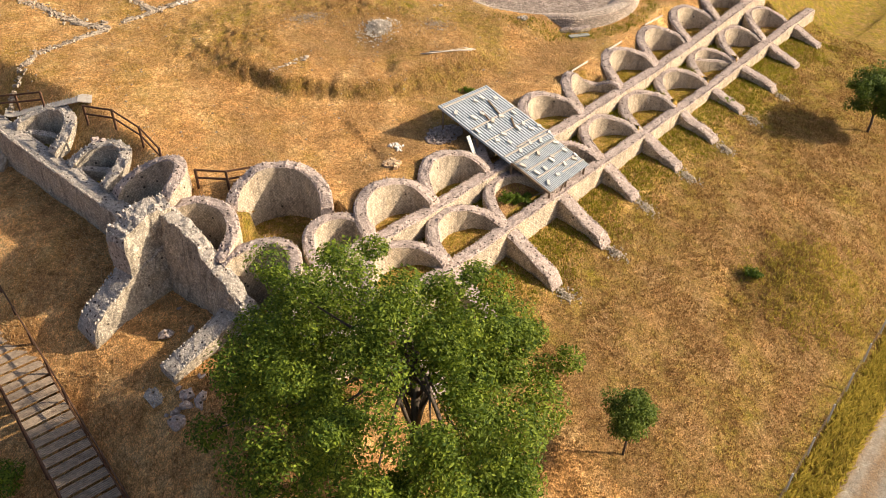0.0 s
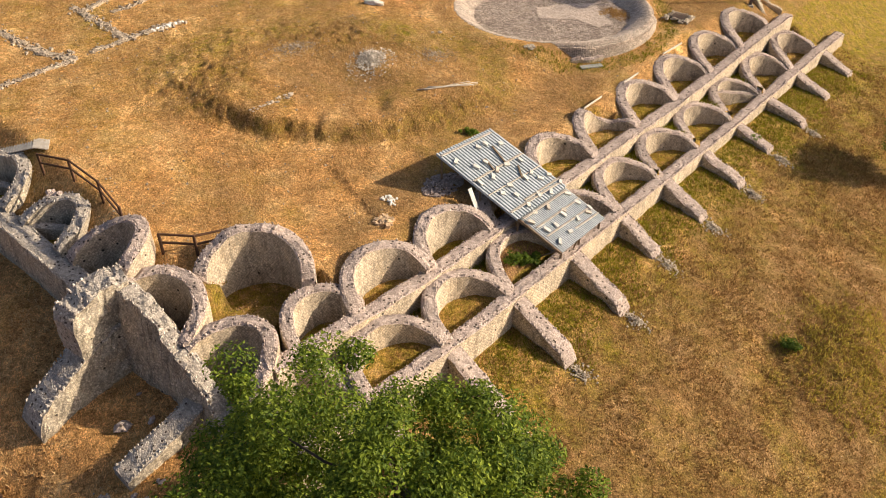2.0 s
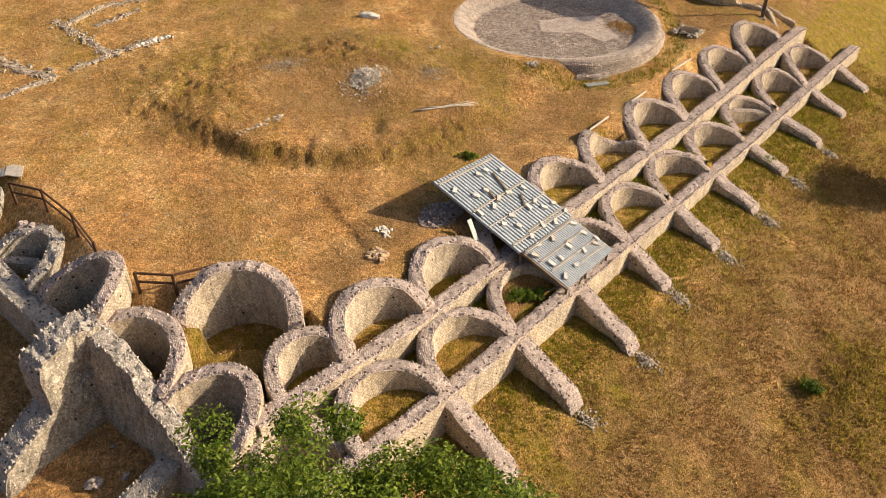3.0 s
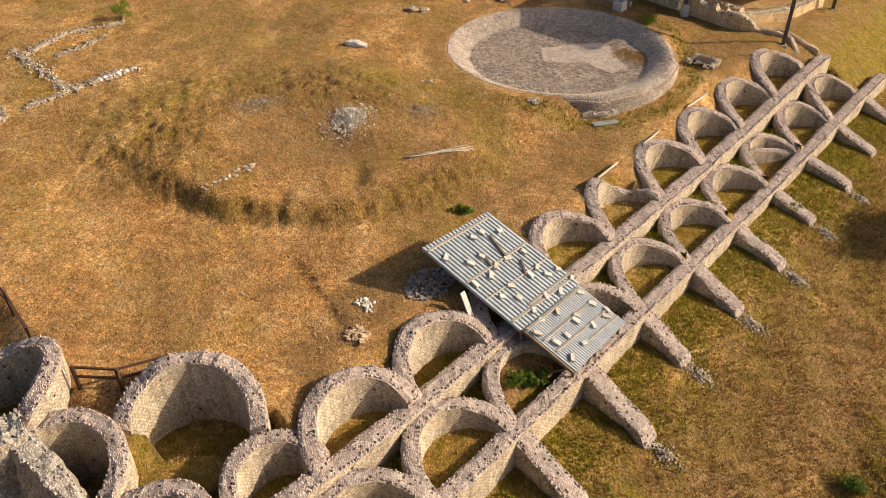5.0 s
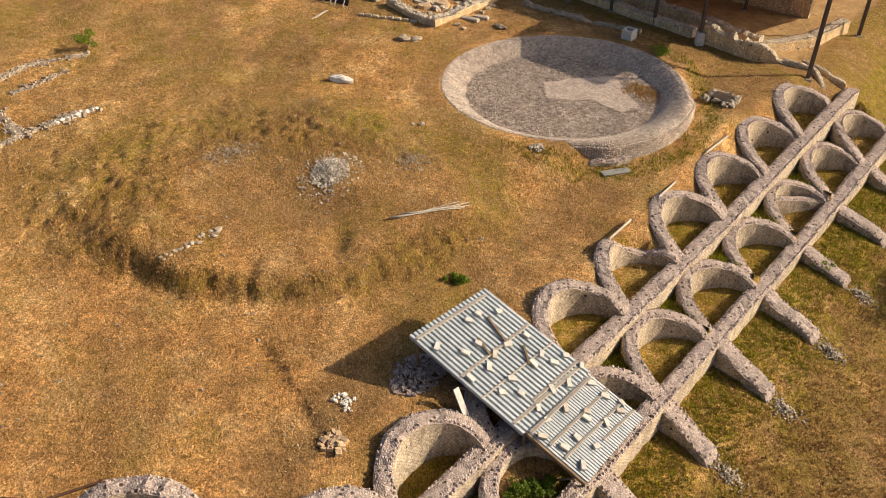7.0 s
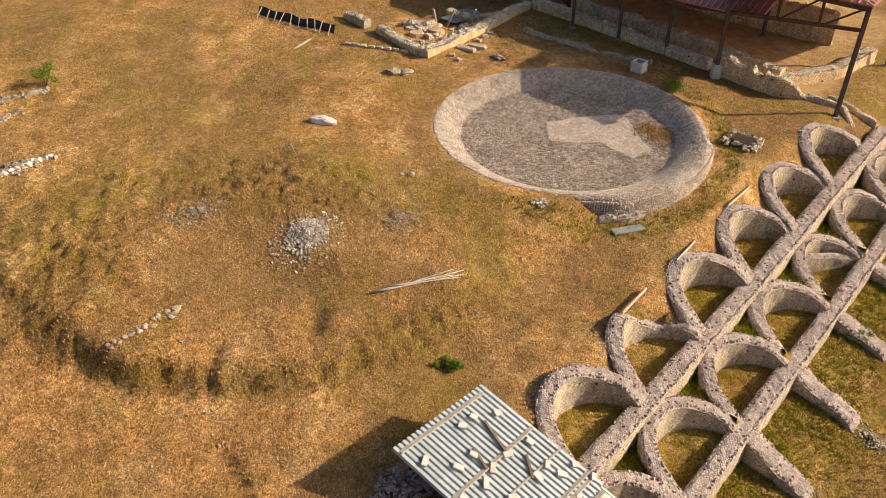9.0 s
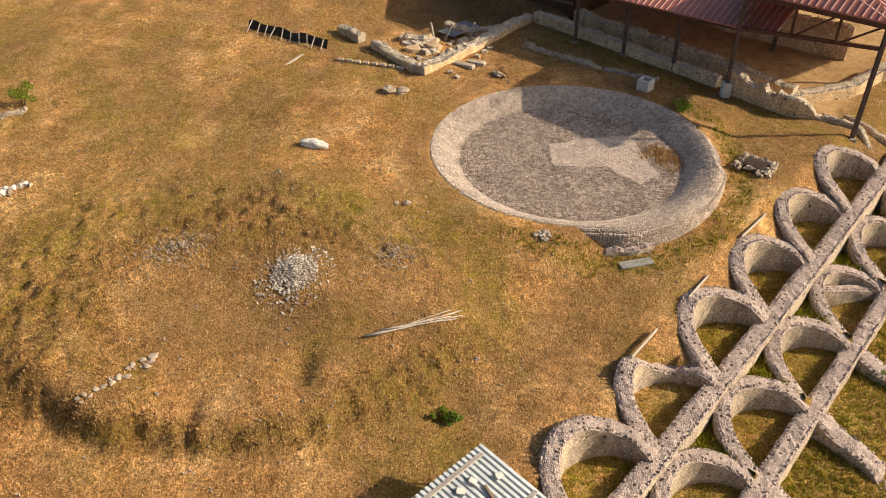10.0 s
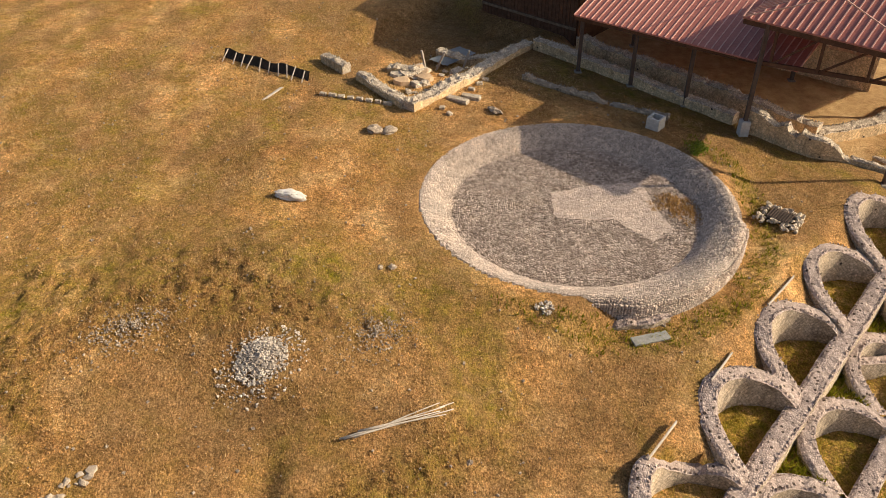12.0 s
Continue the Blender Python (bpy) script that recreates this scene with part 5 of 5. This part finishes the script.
heap("gravel_heap", 31.1, -32.3, 0.85, 0.65, 1900, 0.062, M_GRAVEL, "heap of pale grey broken stones on the mound", "gravel", 0.13, 0.25)
heap("stone_scatter", 34.4, -30.9, 1.0, 0.7, 380, 0.05, M_STONE, "thin scatter of small brown stones", "gravel", 0.1, 0.4)
heap("stone_scatter", 29.3, -36.3, 1.3, 0.8, 420, 0.055, M_STONE, "thin scatter of pale stones in the weeds", "gravel", 0.1, 0.4)
heap("white_rubble", 24.1, -24.2, 0.34, 0.5, 36, 0.1, M_WHITE, "small heap of white broken stones", "rubble", 0.06)
heap("tile_rubble", 22.8, -23.3, 0.42, 0.5, 46, 0.17, M_BRICK, "small heap of tan broken tiles", "rubble", 0.05)
heap("stone_scatter", 26.5, -23.3, 1.1, 0.75, 480, 0.11, M_CORE, "grey rubble in the shade of the site roof", "gravel", 0.3)
heap("stone_scatter", 28.6, -19.5, 0.7, 0.6, 160, 0.18, M_BRICK, "fallen rubble inside the niche below the site roof", "rubble", 0.5)
heap("stone_scatter", 38.8, -27.7, 0.3, 0.3, 40, 0.1, M_GRAVEL, "few small pale stones beside the basin", "gravel", 0.05)
for bu, end in zip(B_NODES[1:9], ENDS[1:9]):
    heap("buttress_rubble", bu - 0.15, end + 0.45, 0.3, 0.5, 170, 0.075, M_FOOT[1], "crumbled stones at the foot of the buttress", "rubble", 0.16, 0.3)

# poles lying on the mound
for i in range(6):
    bm = bmesh.new()
    a, b = W(30.8 + RF.uniform(-0.2, 0.6), -28.7 + RF.uniform(-0.16, 0.16)), W(34.1 + RF.uniform(-0.6, 0.1), -27.55 + RF.uniform(-0.24, 0.24))
    pts = []
    for k in range(6):
        q = a.lerp(b, k / 5)
        pts.append((q.x, q.y, (1 - k / 5) * ground_z(a.x, a.y) + k / 5 * ground_z(b.x, b.y) + 0.05 + 0.04 * (i % 3) + RF.uniform(0, 0.02)))
    rod(bm, pts, 0.03, 0.016, 7)
    thing("pole", bm, M_PLANK, "long grey wooden pole lying on the mound", "pole", "poles on the mound", True)

# boards behind the upper niches
for a, b, z in (((36.55, -22.5), (38.3, -22.55), 4.45), ((40.4, -22.5), (42.0, -22.55), 4.5), ((44.7, -22.55), (46.8, -22.5), 4.75)):
    bm = bmesh.new()
    beam(bm, W(*a, z), W(*b, z), 0.05, 0.11)
    thing("board", bm, M_PLANK, "whitish board set on edge behind the niches", "board", "boards behind the niches")

# stone drain with an iron grate
drain = empty("drain", W(49.6, -24.2, 5.3))
tagged(drain, "square stone-edged drain covered by an iron grate", "drain")
gz = ground_z(*W(49.6, -24.2).xy)
for k in range(90):
    side = k % 4
    f, out = RF.uniform(-1, 1), RF.uniform(0, 0.34)
    du, dv = ((0.4 + out, f * 0.75), (-0.4 - out, f * 0.75), (f * 0.6, 0.48 + out), (f * 0.6, -0.48 - out))[side]
    p = W(49.6 + du, -24.2 + dv)
    bm = bmesh.new()
    rock(bm, (p.x, p.y, gz + 0.14 - 0.3 * out), RF.uniform(0.07, 0.15), RF, 0.7)
    child("kerb_stone", bm, M_FOOT[1], drain)
# no shaft is cut: a black slab stands for the shade below the grate
bm = bmesh.new()
beam(bm, W(49.2, -24.2, gz + 0.06), W(50.0, -24.2, gz + 0.06), 0.95, 0.1, 0)
child("pit", bm, M_BLACK, drain, "black slab standing for the shade in the shaft")
for k in range(9):
    bm = bmesh.new()
    beam(bm, W(49.2, -24.6 + 0.1 * k, gz + 0.2), W(50.0, -24.6 + 0.1 * k, gz + 0.2), 0.035, 0.035, 0)
    child("grate_bar", bm, M_STEEL, drain)

# hollow concrete block beside the basin, flat slab before it
p = W(52.0, -31.0)
g = ground_z(p.x, p.y)
bm = bmesh.new()
for du, dv, lu, lv in ((-0.26, 0, 0.1, 0.62), (0.26, 0, 0.1, 0.62), (0, -0.26, 0.42, 0.1), (0, 0.26, 0.42, 0.1)):
    a, b = W(52.0 + du - lu / 2, -31.0 + dv, g + 0.26), W(52.0 + du + lu / 2, -31.0 + dv, g + 0.26)
    beam(bm, a, b, lv, 0.56, 0.01)
thing("concrete_box", bm, M_CONC, "open square grey concrete box beside the basin", "box")
bm = bmesh.new()
p0, p1 = W(40.75, -24.8) - Vector((0.62, 0.16, 0)), W(40.75, -24.8) + Vector((0.62, 0.16, 0))
beam(bm, (*p0.xy, ground_z(*p0.xy) + 0.03), (*p1.xy, ground_z(*p1.xy) + 0.03), 0.4, 0.08, 0.02)
thing("slab", bm, M_GREYSLAB, "grey flat slab lying in the grass before the basin", "slab")

# black sheeting held by stakes
barrier = empty("sheeting_barrier", W(44.5, -48.7, 6))
tagged(barrier, "low black sheeting barrier propped with pale stakes", "barrier")
bm = bmesh.new()
n = 18
lo, hi = [], []
for i in range(n + 1):
    f = i / n
    q = W(44.0 + 1.05 * f, -51.4 + 5.3 * f)
    g = ground_z(q.x, q.y)
    lo.append(bm.verts.new((q.x, q.y, g - 0.05)))
    hi.append(bm.verts.new((q.x + 0.1, q.y + 0.25 + 0.05 * math.sin(i * 1.7), g + 0.4 + 0.05 * math.sin(i * 1.1))))
for i in range(n):
    bm.faces.new((lo[i], lo[i + 1], hi[i + 1], hi[i]))
geo = bmesh.ops.solidify(bm, geom=bm.faces[:], thickness=0.03)
child("sheet", bm, M_BLACK, barrier)
for i in range(10):
    f = (i + 0.5) / 10
    q = W(44.0 + 1.05 * f, -51.4 + 5.3 * f)
    g = ground_z(q.x, q.y)
    bm = bmesh.new()
    k = RF.uniform(-0.3, 0.3)
    beam(bm, (q.x - 0.1 + k, q.y - 0.4, g), (q.x + 0.08, q.y + 0.14, g + RF.uniform(0.4, 0.55)), 0.045, 0.045, 0.004)
    child("stake", bm, M_PLANK, barrier)


# ---- timber fences, walkway and stairs ----
def fence(posts, height, label, rails=(0.95, 0.55)):
    root = empty("fence", (*W(*posts[0]).xy, ground_z(*W(*posts[0]).xy)))
    tagged(root, label, "fence", "timber fences")
    tops = []
    for pu, pv in posts:
        q = W(pu, pv)
        g = ground_z(q.x, q.y)
        bm = bmesh.new()
        beam(bm, (q.x, q.y, g - 0.2), (q.x, q.y, g + height), 0.1, 0.1, 0.012)
        child("post", bm, M_DARKWOOD, root)
        tops.append(Vector((q.x, q.y, g)))
    for a, b in zip(tops, tops[1:]):
        for k in rails:
            bm = bmesh.new()
            beam(bm, a + Vector((0, 0, height * k)), b + Vector((0, 0, height * k)), 0.06, 0.09, 0.01)
            child("rail", bm, M_DARKWOOD, root)
    return root


fence([(14.85, -36.1), (15.3, -34.2), (15.3, -31.9), (15.05, -30.0)], 1.05, "brown timber rail fence along the top of the niches")
fence([(15.15, -27.5), (16.0, -26.5), (17.3, -26.0)], 0.95, "short brown timber rail fence behind the corner niche")
fence([(13.2, -42.8), (13.75, -41.2), (14.4, -39.6)], 1.0, "brown timber rail fence beside the plank walkway")
walkway = empty("walkway", W(13, -40.6, 5))
tagged(walkway, "narrow plank walkway of pale boards on the grass", "walkway")
for i in range(34):
    f = i / 33
    c = W(13.3 + 2.5 * f, -41.9 + 4.6 * f)
    bm = bmesh.new()
    d = Vector((-0.3, 0.95, 0)).normalized()
    g = ground_z(c.x, c.y) + 0.05
    beam(bm, (c.x - d.x * 0.45, c.y - d.y * 0.45, g), (c.x + d.x * 0.45, c.y + d.y * 0.45, g), 0.15, 0.04, 0.004)
    child("plank", bm, M_PLANK, walkway)

stairs = empty("timber_stairs", (-16, 21.5, -1.2))
tagged(stairs, "long timber stairway of slatted treads with dark handrails", "stairs")
S0, S1 = W(6.6, -32.4, 0.9), W(4.6, -18.6, -1.1)
sd = (S1 - S0)
side = Vector((sd.y, -sd.x, 0)).normalized()
NSTEP = 27
for i in range(NSTEP):
    c = S0.lerp(S1, (i + 0.5) / NSTEP)
    run = sd.length / NSTEP
    fwd = Vector((sd.x, sd.y, 0)).normalized()
    tread = None
    for k in range(5):
        bm = bmesh.new()
        m = c + fwd * run * (k / 5 - 0.4) * 0.86
        zz = c.z + RF.uniform(-0.004, 0.004)
        beam(bm, (m.x - side.x * 0.84, m.y - side.y * 0.84, zz), (m.x + side.x * 0.84, m.y + side.y * 0.84, zz), run * 0.172 - 0.022, 0.045, 0.005)
        if tread is None:
            tread = child("tread", bm, M_DECK, stairs)
        else:
            child("slat", bm, M_DECK, tread)
for sgn in (-1, 1):
    bm = bmesh.new()
    beam(bm, S0 + side * 0.88 * sgn - Vector((0, 0, 0.1)), S1 + side * 0.88 * sgn - Vector((0, 0, 0.1)), 0.07, 0.2)
    child("stringer", bm, M_DARKWOOD, stairs)
    for k in (0.82,):
        bm = bmesh.new()
        beam(bm, S0 + side * 0.9 * sgn + Vector((0, 0, k)), S1 + side * 0.9 * sgn + Vector((0, 0, k)), 0.06, 0.09)
        child("handrail", bm, M_DARKWOOD, stairs)
    for i in range(9):
        q = S0.lerp(S1, i / 8) + side * 0.9 * sgn
        bm = bmesh.new()
        beam(bm, (q.x, q.y, min(q.z - 0.4, ground_z(q.x, q.y) - 0.1)), (q.x, q.y, q.z + 0.87), 0.09, 0.09, 0.01)
        child("post", bm, M_DARKWOOD, stairs)

# ---- track below the field, wire fence along it ----
wire = empty("wire_fence", W(26, -3.0, -2.4))
tagged(wire, "thin wire fence on grey posts along the track", "fence")
tops = []
for i in range(14):
    q = W(18.5 + 2.2 * i, -2.75 - 0.03 * i)
    g = ground_z(q.x, q.y)
    bm = bmesh.new()
    beam(bm, (q.x, q.y, g - 0.2), (q.x, q.y, g + 1.1), 0.06, 0.06, 0.005)
    child("post", bm, M_CONC, wire)
    tops.append(Vector((q.x, q.y, g)))
for k in (0.4, 0.75, 1.05):
    bm = bmesh.new()
    rod(bm, [p + Vector((0, 0, k)) for p in tops], 0.008, 0.008, 4)
    child("wire", bm, M_STEEL, wire)

# ---- weeds and grass ----
def blade_material(name, c1, c2):
    m, t, b = material(name, 0.8, 0.1)
    isl = N(t, "NewGeometry").outputs["Random Per Island"]
    col = ramp(t, isl, [(0, c1), (1, c2)])
    L(t, col, b.inputs["Base Color"])
    tr = N(t, "BsdfTranslucent")
    L(t, col, tr.inputs["Color"])
    ms = N(t, "MixShader", Fac=0.45)
    L(t, b.outputs[0], ms.inputs[1])
    L(t, tr.outputs[0], ms.inputs[2])
    L(t, ms.outputs[0], t.nodes["Material Output"].inputs["Surface"])
    return m


M_STRAW = blade_material("straw_blades", (0.4, 0.225, 0.09), (0.78, 0.55, 0.28))
M_GREEN = blade_material("green_blades", (0.11, 0.125, 0.008), (0.31, 0.275, 0.025))
M_VERGE = blade_material("verge_blades", (0.24, 0.21, 0.03), (0.62, 0.47, 0.1))
M_FIELD = blade_material("field_blades", (0.14, 0.075, 0.026), (0.36, 0.2, 0.075))
M_FIELD2 = blade_material("field_tufts", (0.14, 0.085, 0.024), (0.36, 0.215, 0.07))
M_WEED = blade_material("brown_weed", (0.26, 0.15, 0.055), (0.52, 0.33, 0.14))
M_OLIVE = blade_material("olive_blades", (0.24, 0.2, 0.03), (0.54, 0.4, 0.09))


def grass(name, x, y, height, mat, seed, label, per=3, spread=0.05):
    """Thin bent blades in small tufts at the given places."""
    rng = np.random.RandomState(seed)
    x, y = np.repeat(x, per) + rng.normal(0, spread, len(x) * per), np.repeat(y, per) + rng.normal(0, spread, len(y) * per)
    z = land(x, y) - 0.02
    n = len(x)
    a = rng.uniform(0, 6.283, n)
    h = height * rng.uniform(0.45, 1.3, n)
    lean = rng.uniform(0.2, 0.9, n) * h
    w = 0.016 + 0.06 * h
    ca, sa = np.cos(a), np.sin(a)
    b = rng.uniform(0, 6.283, n)
    verts = np.stack([np.stack([x - ca * w, y - sa * w, z], -1), np.stack([x + ca * w, y + sa * w, z], -1), np.stack([x + np.cos(b) * lean, y + np.sin(b) * lean, z + h], -1)], 1).reshape(-1, 3)
    ob = link_mesh(name, verts, np.arange(n * 3).reshape(n, 3).tolist(), mat)
    return tagged(ob, label, "grass", kind="stuff")


NR = np.random.RandomState(5)


def scatter(n, u0, u1, v0, v1, keep):
    u, v = NR.uniform(u0, u1, n), NR.uniform(v0, v1, n)
    x, y = u * 0.659 + v * 0.752, u * 0.752 - v * 0.659
    k = keep(u, v, x, y)
    return x[k], y[k]


def in_niche(u, v, grow=1.0):
    hit = np.zeros(len(u), bool)
    for n in NICHES:
        a, b = niche_local(n, u, v)
        hit |= (a * a + b * b < grow) & (b > 0)
    return hit


x, y = scatter(48000, 16, 60, VB + 0.4, -1.6, lambda u, v, x, y: waves(x, y, 3.0, 0) + NR.uniform(-0.5, 0.5, len(u)) > -0.1)
grass("dry_grass", x, y, 0.12, M_FIELD, 1, "dry straw-coloured grass of the field", 3, 0.06)
x, y = scatter(80000, 13.6, 54, -58, -23.2, lambda u, v, x, y: (np.hypot(u - POOL_U, v - POOL_V) > 6.6) & (waves(x, y, 4.0, 2) + NR.uniform(-0.6, 0.6, len(u)) > 0.05))
grass("dry_grass", x, y, 0.09, M_STRAW, 2, "short sun-dried grass of the hilltop", 3, 0.06)
x, y = scatter(26000, 18, 58, VB + 0.45, -11, lambda u, v, x, y: (v - VB) + NR.exponential(0.6, len(u)) - 1.6 * waves(x, y, 3.5, 2) < 3.2)
grass("green_grass", x, y, 0.13, M_GREEN, 3, "fresh green grass at the foot of the terrace wall", 3, 0.05)
x, y = scatter(34000, 14, 56, -25.5, VB - 0.4, lambda u, v, x, y: in_niche(u, v, 0.7) & (waves(x, y, 1.6, 3) + NR.uniform(-0.4, 0.4, len(u)) > -0.1))
grass("green_grass", x, y, 0.1, M_OLIVE, 4, "olive weeds and moss on the niche floors", 3, 0.05)
x, y = scatter(9000, 14, 56, VA + 0.4, VB - 0.4, lambda u, v, x, y: ~in_niche(u, v, 1.2))
grass("green_grass", x, y, 0.22, M_GREEN, 5, "tall green weeds between the niches", 3, 0.05)
x, y = scatter(5200, 29.5, 38, -10, -3.4, lambda u, v, x, y: ((u - 33.3) / 3.6) ** 2 + ((v + 6.4) / 2.8) ** 2 + 1.5 * waves(x, y, 1.8, 2) + NR.uniform(-0.6, 0.4, len(u)) < 0.7)
grass("green_grass", x, y, 0.17, M_OLIVE, 6, "olive-green weeds on the low rise in the field", 3, 0.06)
x, y = scatter(9000, 17, 48, -2.75, -1.35, lambda u, v, x, y: u > 0)
grass("verge_grass", x, y, 0.28, M_VERGE, 7, "tall yellow-green verge grass along the track", 3, 0.06)
x, y = scatter(17000, -2, 12.6, -40, -12, lambda u, v, x, y: waves(x, y, 3.0, 4) + NR.uniform(-0.5, 0.5, len(u)) > 0.0)
grass("dry_grass", x, y, 0.14, M_STRAW, 8, "patchy dry grass on the side slope", 3, 0.07)
x, y = scatter(5000, 38, 54, -34, -22.6, lambda u, v, x, y: (np.abs(np.hypot(u - POOL_U, v - POOL_V) - 7.2 + 0.4 * waves(x, y, 1.5, 3)) < 0.5) & (v - POOL_V > 1))
grass("green_grass", x, y, 0.16, M_GREEN, 9, "green weeds in the ditch round the basin", 3, 0.05)
x, y = scatter(30000, 20, 34, -38, -24, lambda u, v, x, y: scarp_at(x, y) * (1 - scarp_at(x, y)) + NR.uniform(-0.1, 0.1, len(u)) > 0.1)
grass("dry_grass", x, y, 0.08, M_WEED, 10, "rank brown-green weeds on the scarp of the mound", 3, 0.07)

x, y = scatter(60000, 13.6, 54, -58, -23.2, lambda u, v, x, y: (np.hypot(u - POOL_U, v - POOL_V) > 6.6) & (waves(x, y, 3.0, 4) + 0.5 * waves(x, y, 0.8, 1) + NR.uniform(-0.4, 0.4, len(u)) > 0.12))
grass("withered_grass", x, y, 0.075, M_WEED, 14, "withered brown grass tufts on the hilltop", 3, 0.06)
x, y = scatter(36000, 16, 60, VB + 2.5, -1.6, lambda u, v, x, y: waves(x, y, 2.4, 3) + 0.5 * waves(x, y, 0.8, 2) + NR.uniform(-0.4, 0.4, len(u)) > 0.1)
grass("withered_grass", x, y, 0.1, M_FIELD2, 15, "olive and brown tufts in the field", 3, 0.06)

# small stones strewn over the hilltop
pu, pv = NR.uniform(14, 53, 3600), NR.uniform(-56, -23, 3600)
px, py = pu * 0.659 + pv * 0.752, pu * 0.752 - pv * 0.659
keep = (np.hypot(pu - POOL_U, pv - POOL_V) > 6.5) & (waves(px, py, 3.0, 5) + NR.uniform(-0.6, 0.6, 3600) > 0.15)
px, py = px[keep], py[keep]
pz = land(px, py)
ps = NR.uniform(0.03, 0.09, len(px)) * NR.uniform(0.6, 1.3, len(px))
tagged(chunk_mesh("pebbles", np.stack([px, py, pz + ps * 0.2, ps, ps * 0.8, ps * 0.6, NR.uniform(0, 3, len(px))], -1), M_STONE, None, "", np.random.RandomState(3), 0.3), "small pale stones strewn over the dry hilltop", "stones", kind="stuff")
x, y = scatter(16000, 18, 36, -42, -25, lambda u, v, x, y: waves(x, y, 1.6, 1) + 0.6 * waves(x, y, 4.0, 3) + NR.uniform(-0.35, 0.35, len(u)) > 0.28)
grass("brown_weeds", x, y, 0.06, M_WEED, 12, "low brown weeds on the disturbed mound", 3, 0.07)


def shrub(x, y, r, h, mat, label, seed, per=60, leaf=0.05):
    g = ground_z(x, y)
    rng = random.Random(seed)
    ob = empty("shrub", (x, y, g))
    cl = [(Vector((x + rng.gauss(0, r * 0.45), y + rng.gauss(0, r * 0.45), g + h * rng.uniform(0.3, 0.9))), r * rng.uniform(0.3, 0.5)) for _ in range(12)]
    leaves("foliage", cl, per, leaf, mat, ob, seed)
    for c, q in cl[:5]:
        bm = bmesh.new()
        rod(bm, [(x, y, g - 0.05), ((x + c.x) / 2, (y + c.y) / 2, g + h * 0.4), tuple(c)], 0.015, 0.005, 5)
        child("stem", bm, M_BARK, ob)
    return tagged(ob, label, "shrub")


M_WEEDLEAF = leaf_material("dark_weed_leaves", (0.04, 0.08, 0.006), (0.16, 0.22, 0.02))
M_LIME = leaf_material("bright_shrub_leaves", (0.07, 0.13, 0.008), (0.25, 0.32, 0.03))
shrub(-18.3, 57.7, 0.6, 1.0, M_LIME, "small bright green shrub by the foundation walls", 1, 90)
shrub(1.3, 39.95, 0.3, 0.22, M_LIME, "low dark green weed tuft on bare ground", 2)
shrub(12.3, 57.3, 0.5, 0.4, M_LIME, "green weed tuft beside the basin", 3)
shrub(14.4, 29.6, 0.45, 0.3, M_WEEDLEAF, "dark green shrub at the edge of the rise", 4, 90)
for k, (u, v) in enumerate(((26.4, -18.6), (26.9, -18.4), (26.0, -18.9))):
    p = W(u, v)
    shrub(p.x, p.y, 0.35, 0.4, M_WEEDLEAF, "green weeds growing inside the niche below the site roof", 20 + k, 70)
shrub(-17.0, 18.9, 1.0, 1.0, M_LEAF, "green bush below the stairway", 6, 160, 0.07)
for i, (a, b) in enumerate(((16.9, 44.2),)):
    shrub(a, b, 0.4, 0.35, M_LEAF2 if i % 2 else M_LIME, "low green weed clump in the field", 10 + i, 40)

# ---- basin floor patches ----
def patch(name, pts, z, mat, label):
    bm = bmesh.new()
    vs = []
    rp = random.Random(3)
    n = len(pts)
    for i in range(n):
        a, b = pts[i], pts[(i + 1) % n]
        for k in range(5):
            f = k / 5
            u, v = a[0] + (b[0] - a[0]) * f + rp.uniform(-0.12, 0.12), a[1] + (b[1] - a[1]) * f + rp.uniform(-0.12, 0.12)
            vs.append(bm.verts.new(W(u, v, z)))
    hub = bm.verts.new(W(46.0, -29.9, z + 0.002))
    for i in range(len(vs)):
        bm.faces.new((vs[i], vs[(i + 1) % len(vs)], hub))
    return child(name, bm, mat, basin, label)


patch("mortar_patch", [(45.48, -32.0), (43.96, -30.7), (45.4, -28.95), (45.05, -27.3), (46.2, -26.9), (48.4, -29.7), (46.95, -30.9)], 5.028, rubble("worn_mortar", (0.42, 0.34, 0.29), (0.62, 0.52, 0.45), 11.0, (0.3, 0.24, 0.2)), "worn pinkish mortar bed")
x, y = scatter(2600, 45.6, 49.6, -29.2, -25.6, lambda u, v, x, y: ((u - 47.7) / 0.85) ** 2 + ((v + 27.3) / 1.25) ** 2 + 0.9 * waves(x, y, 0.9, 2) + NR.uniform(-0.7, 0.7, len(u)) < 0.55)
n = len(x) * 3
xx, yy = np.repeat(x, 3) + NR.normal(0, 0.05, n), np.repeat(y, 3) + NR.normal(0, 0.05, n)
a, h = NR.uniform(0, 6.283, n), NR.uniform(0.06, 0.14, n)
w = np.stack([np.cos(a) * 0.025, np.sin(a) * 0.025], -1)
verts = np.stack([np.stack([xx - w[:, 0], yy - w[:, 1], np.full(n, 5.02)], -1), np.stack([xx + w[:, 0], yy + w[:, 1], np.full(n, 5.02)], -1), np.stack([xx + NR.normal(0, 0.07, n), yy + NR.normal(0, 0.07, n), 5.02 + h], -1)], 1).reshape(-1, 3)
tagged(link_mesh("dry_grass", verts, np.arange(n * 3).reshape(n, 3).tolist(), M_WEED), "brown dry grass growing on the basin floor", "grass", kind="stuff")
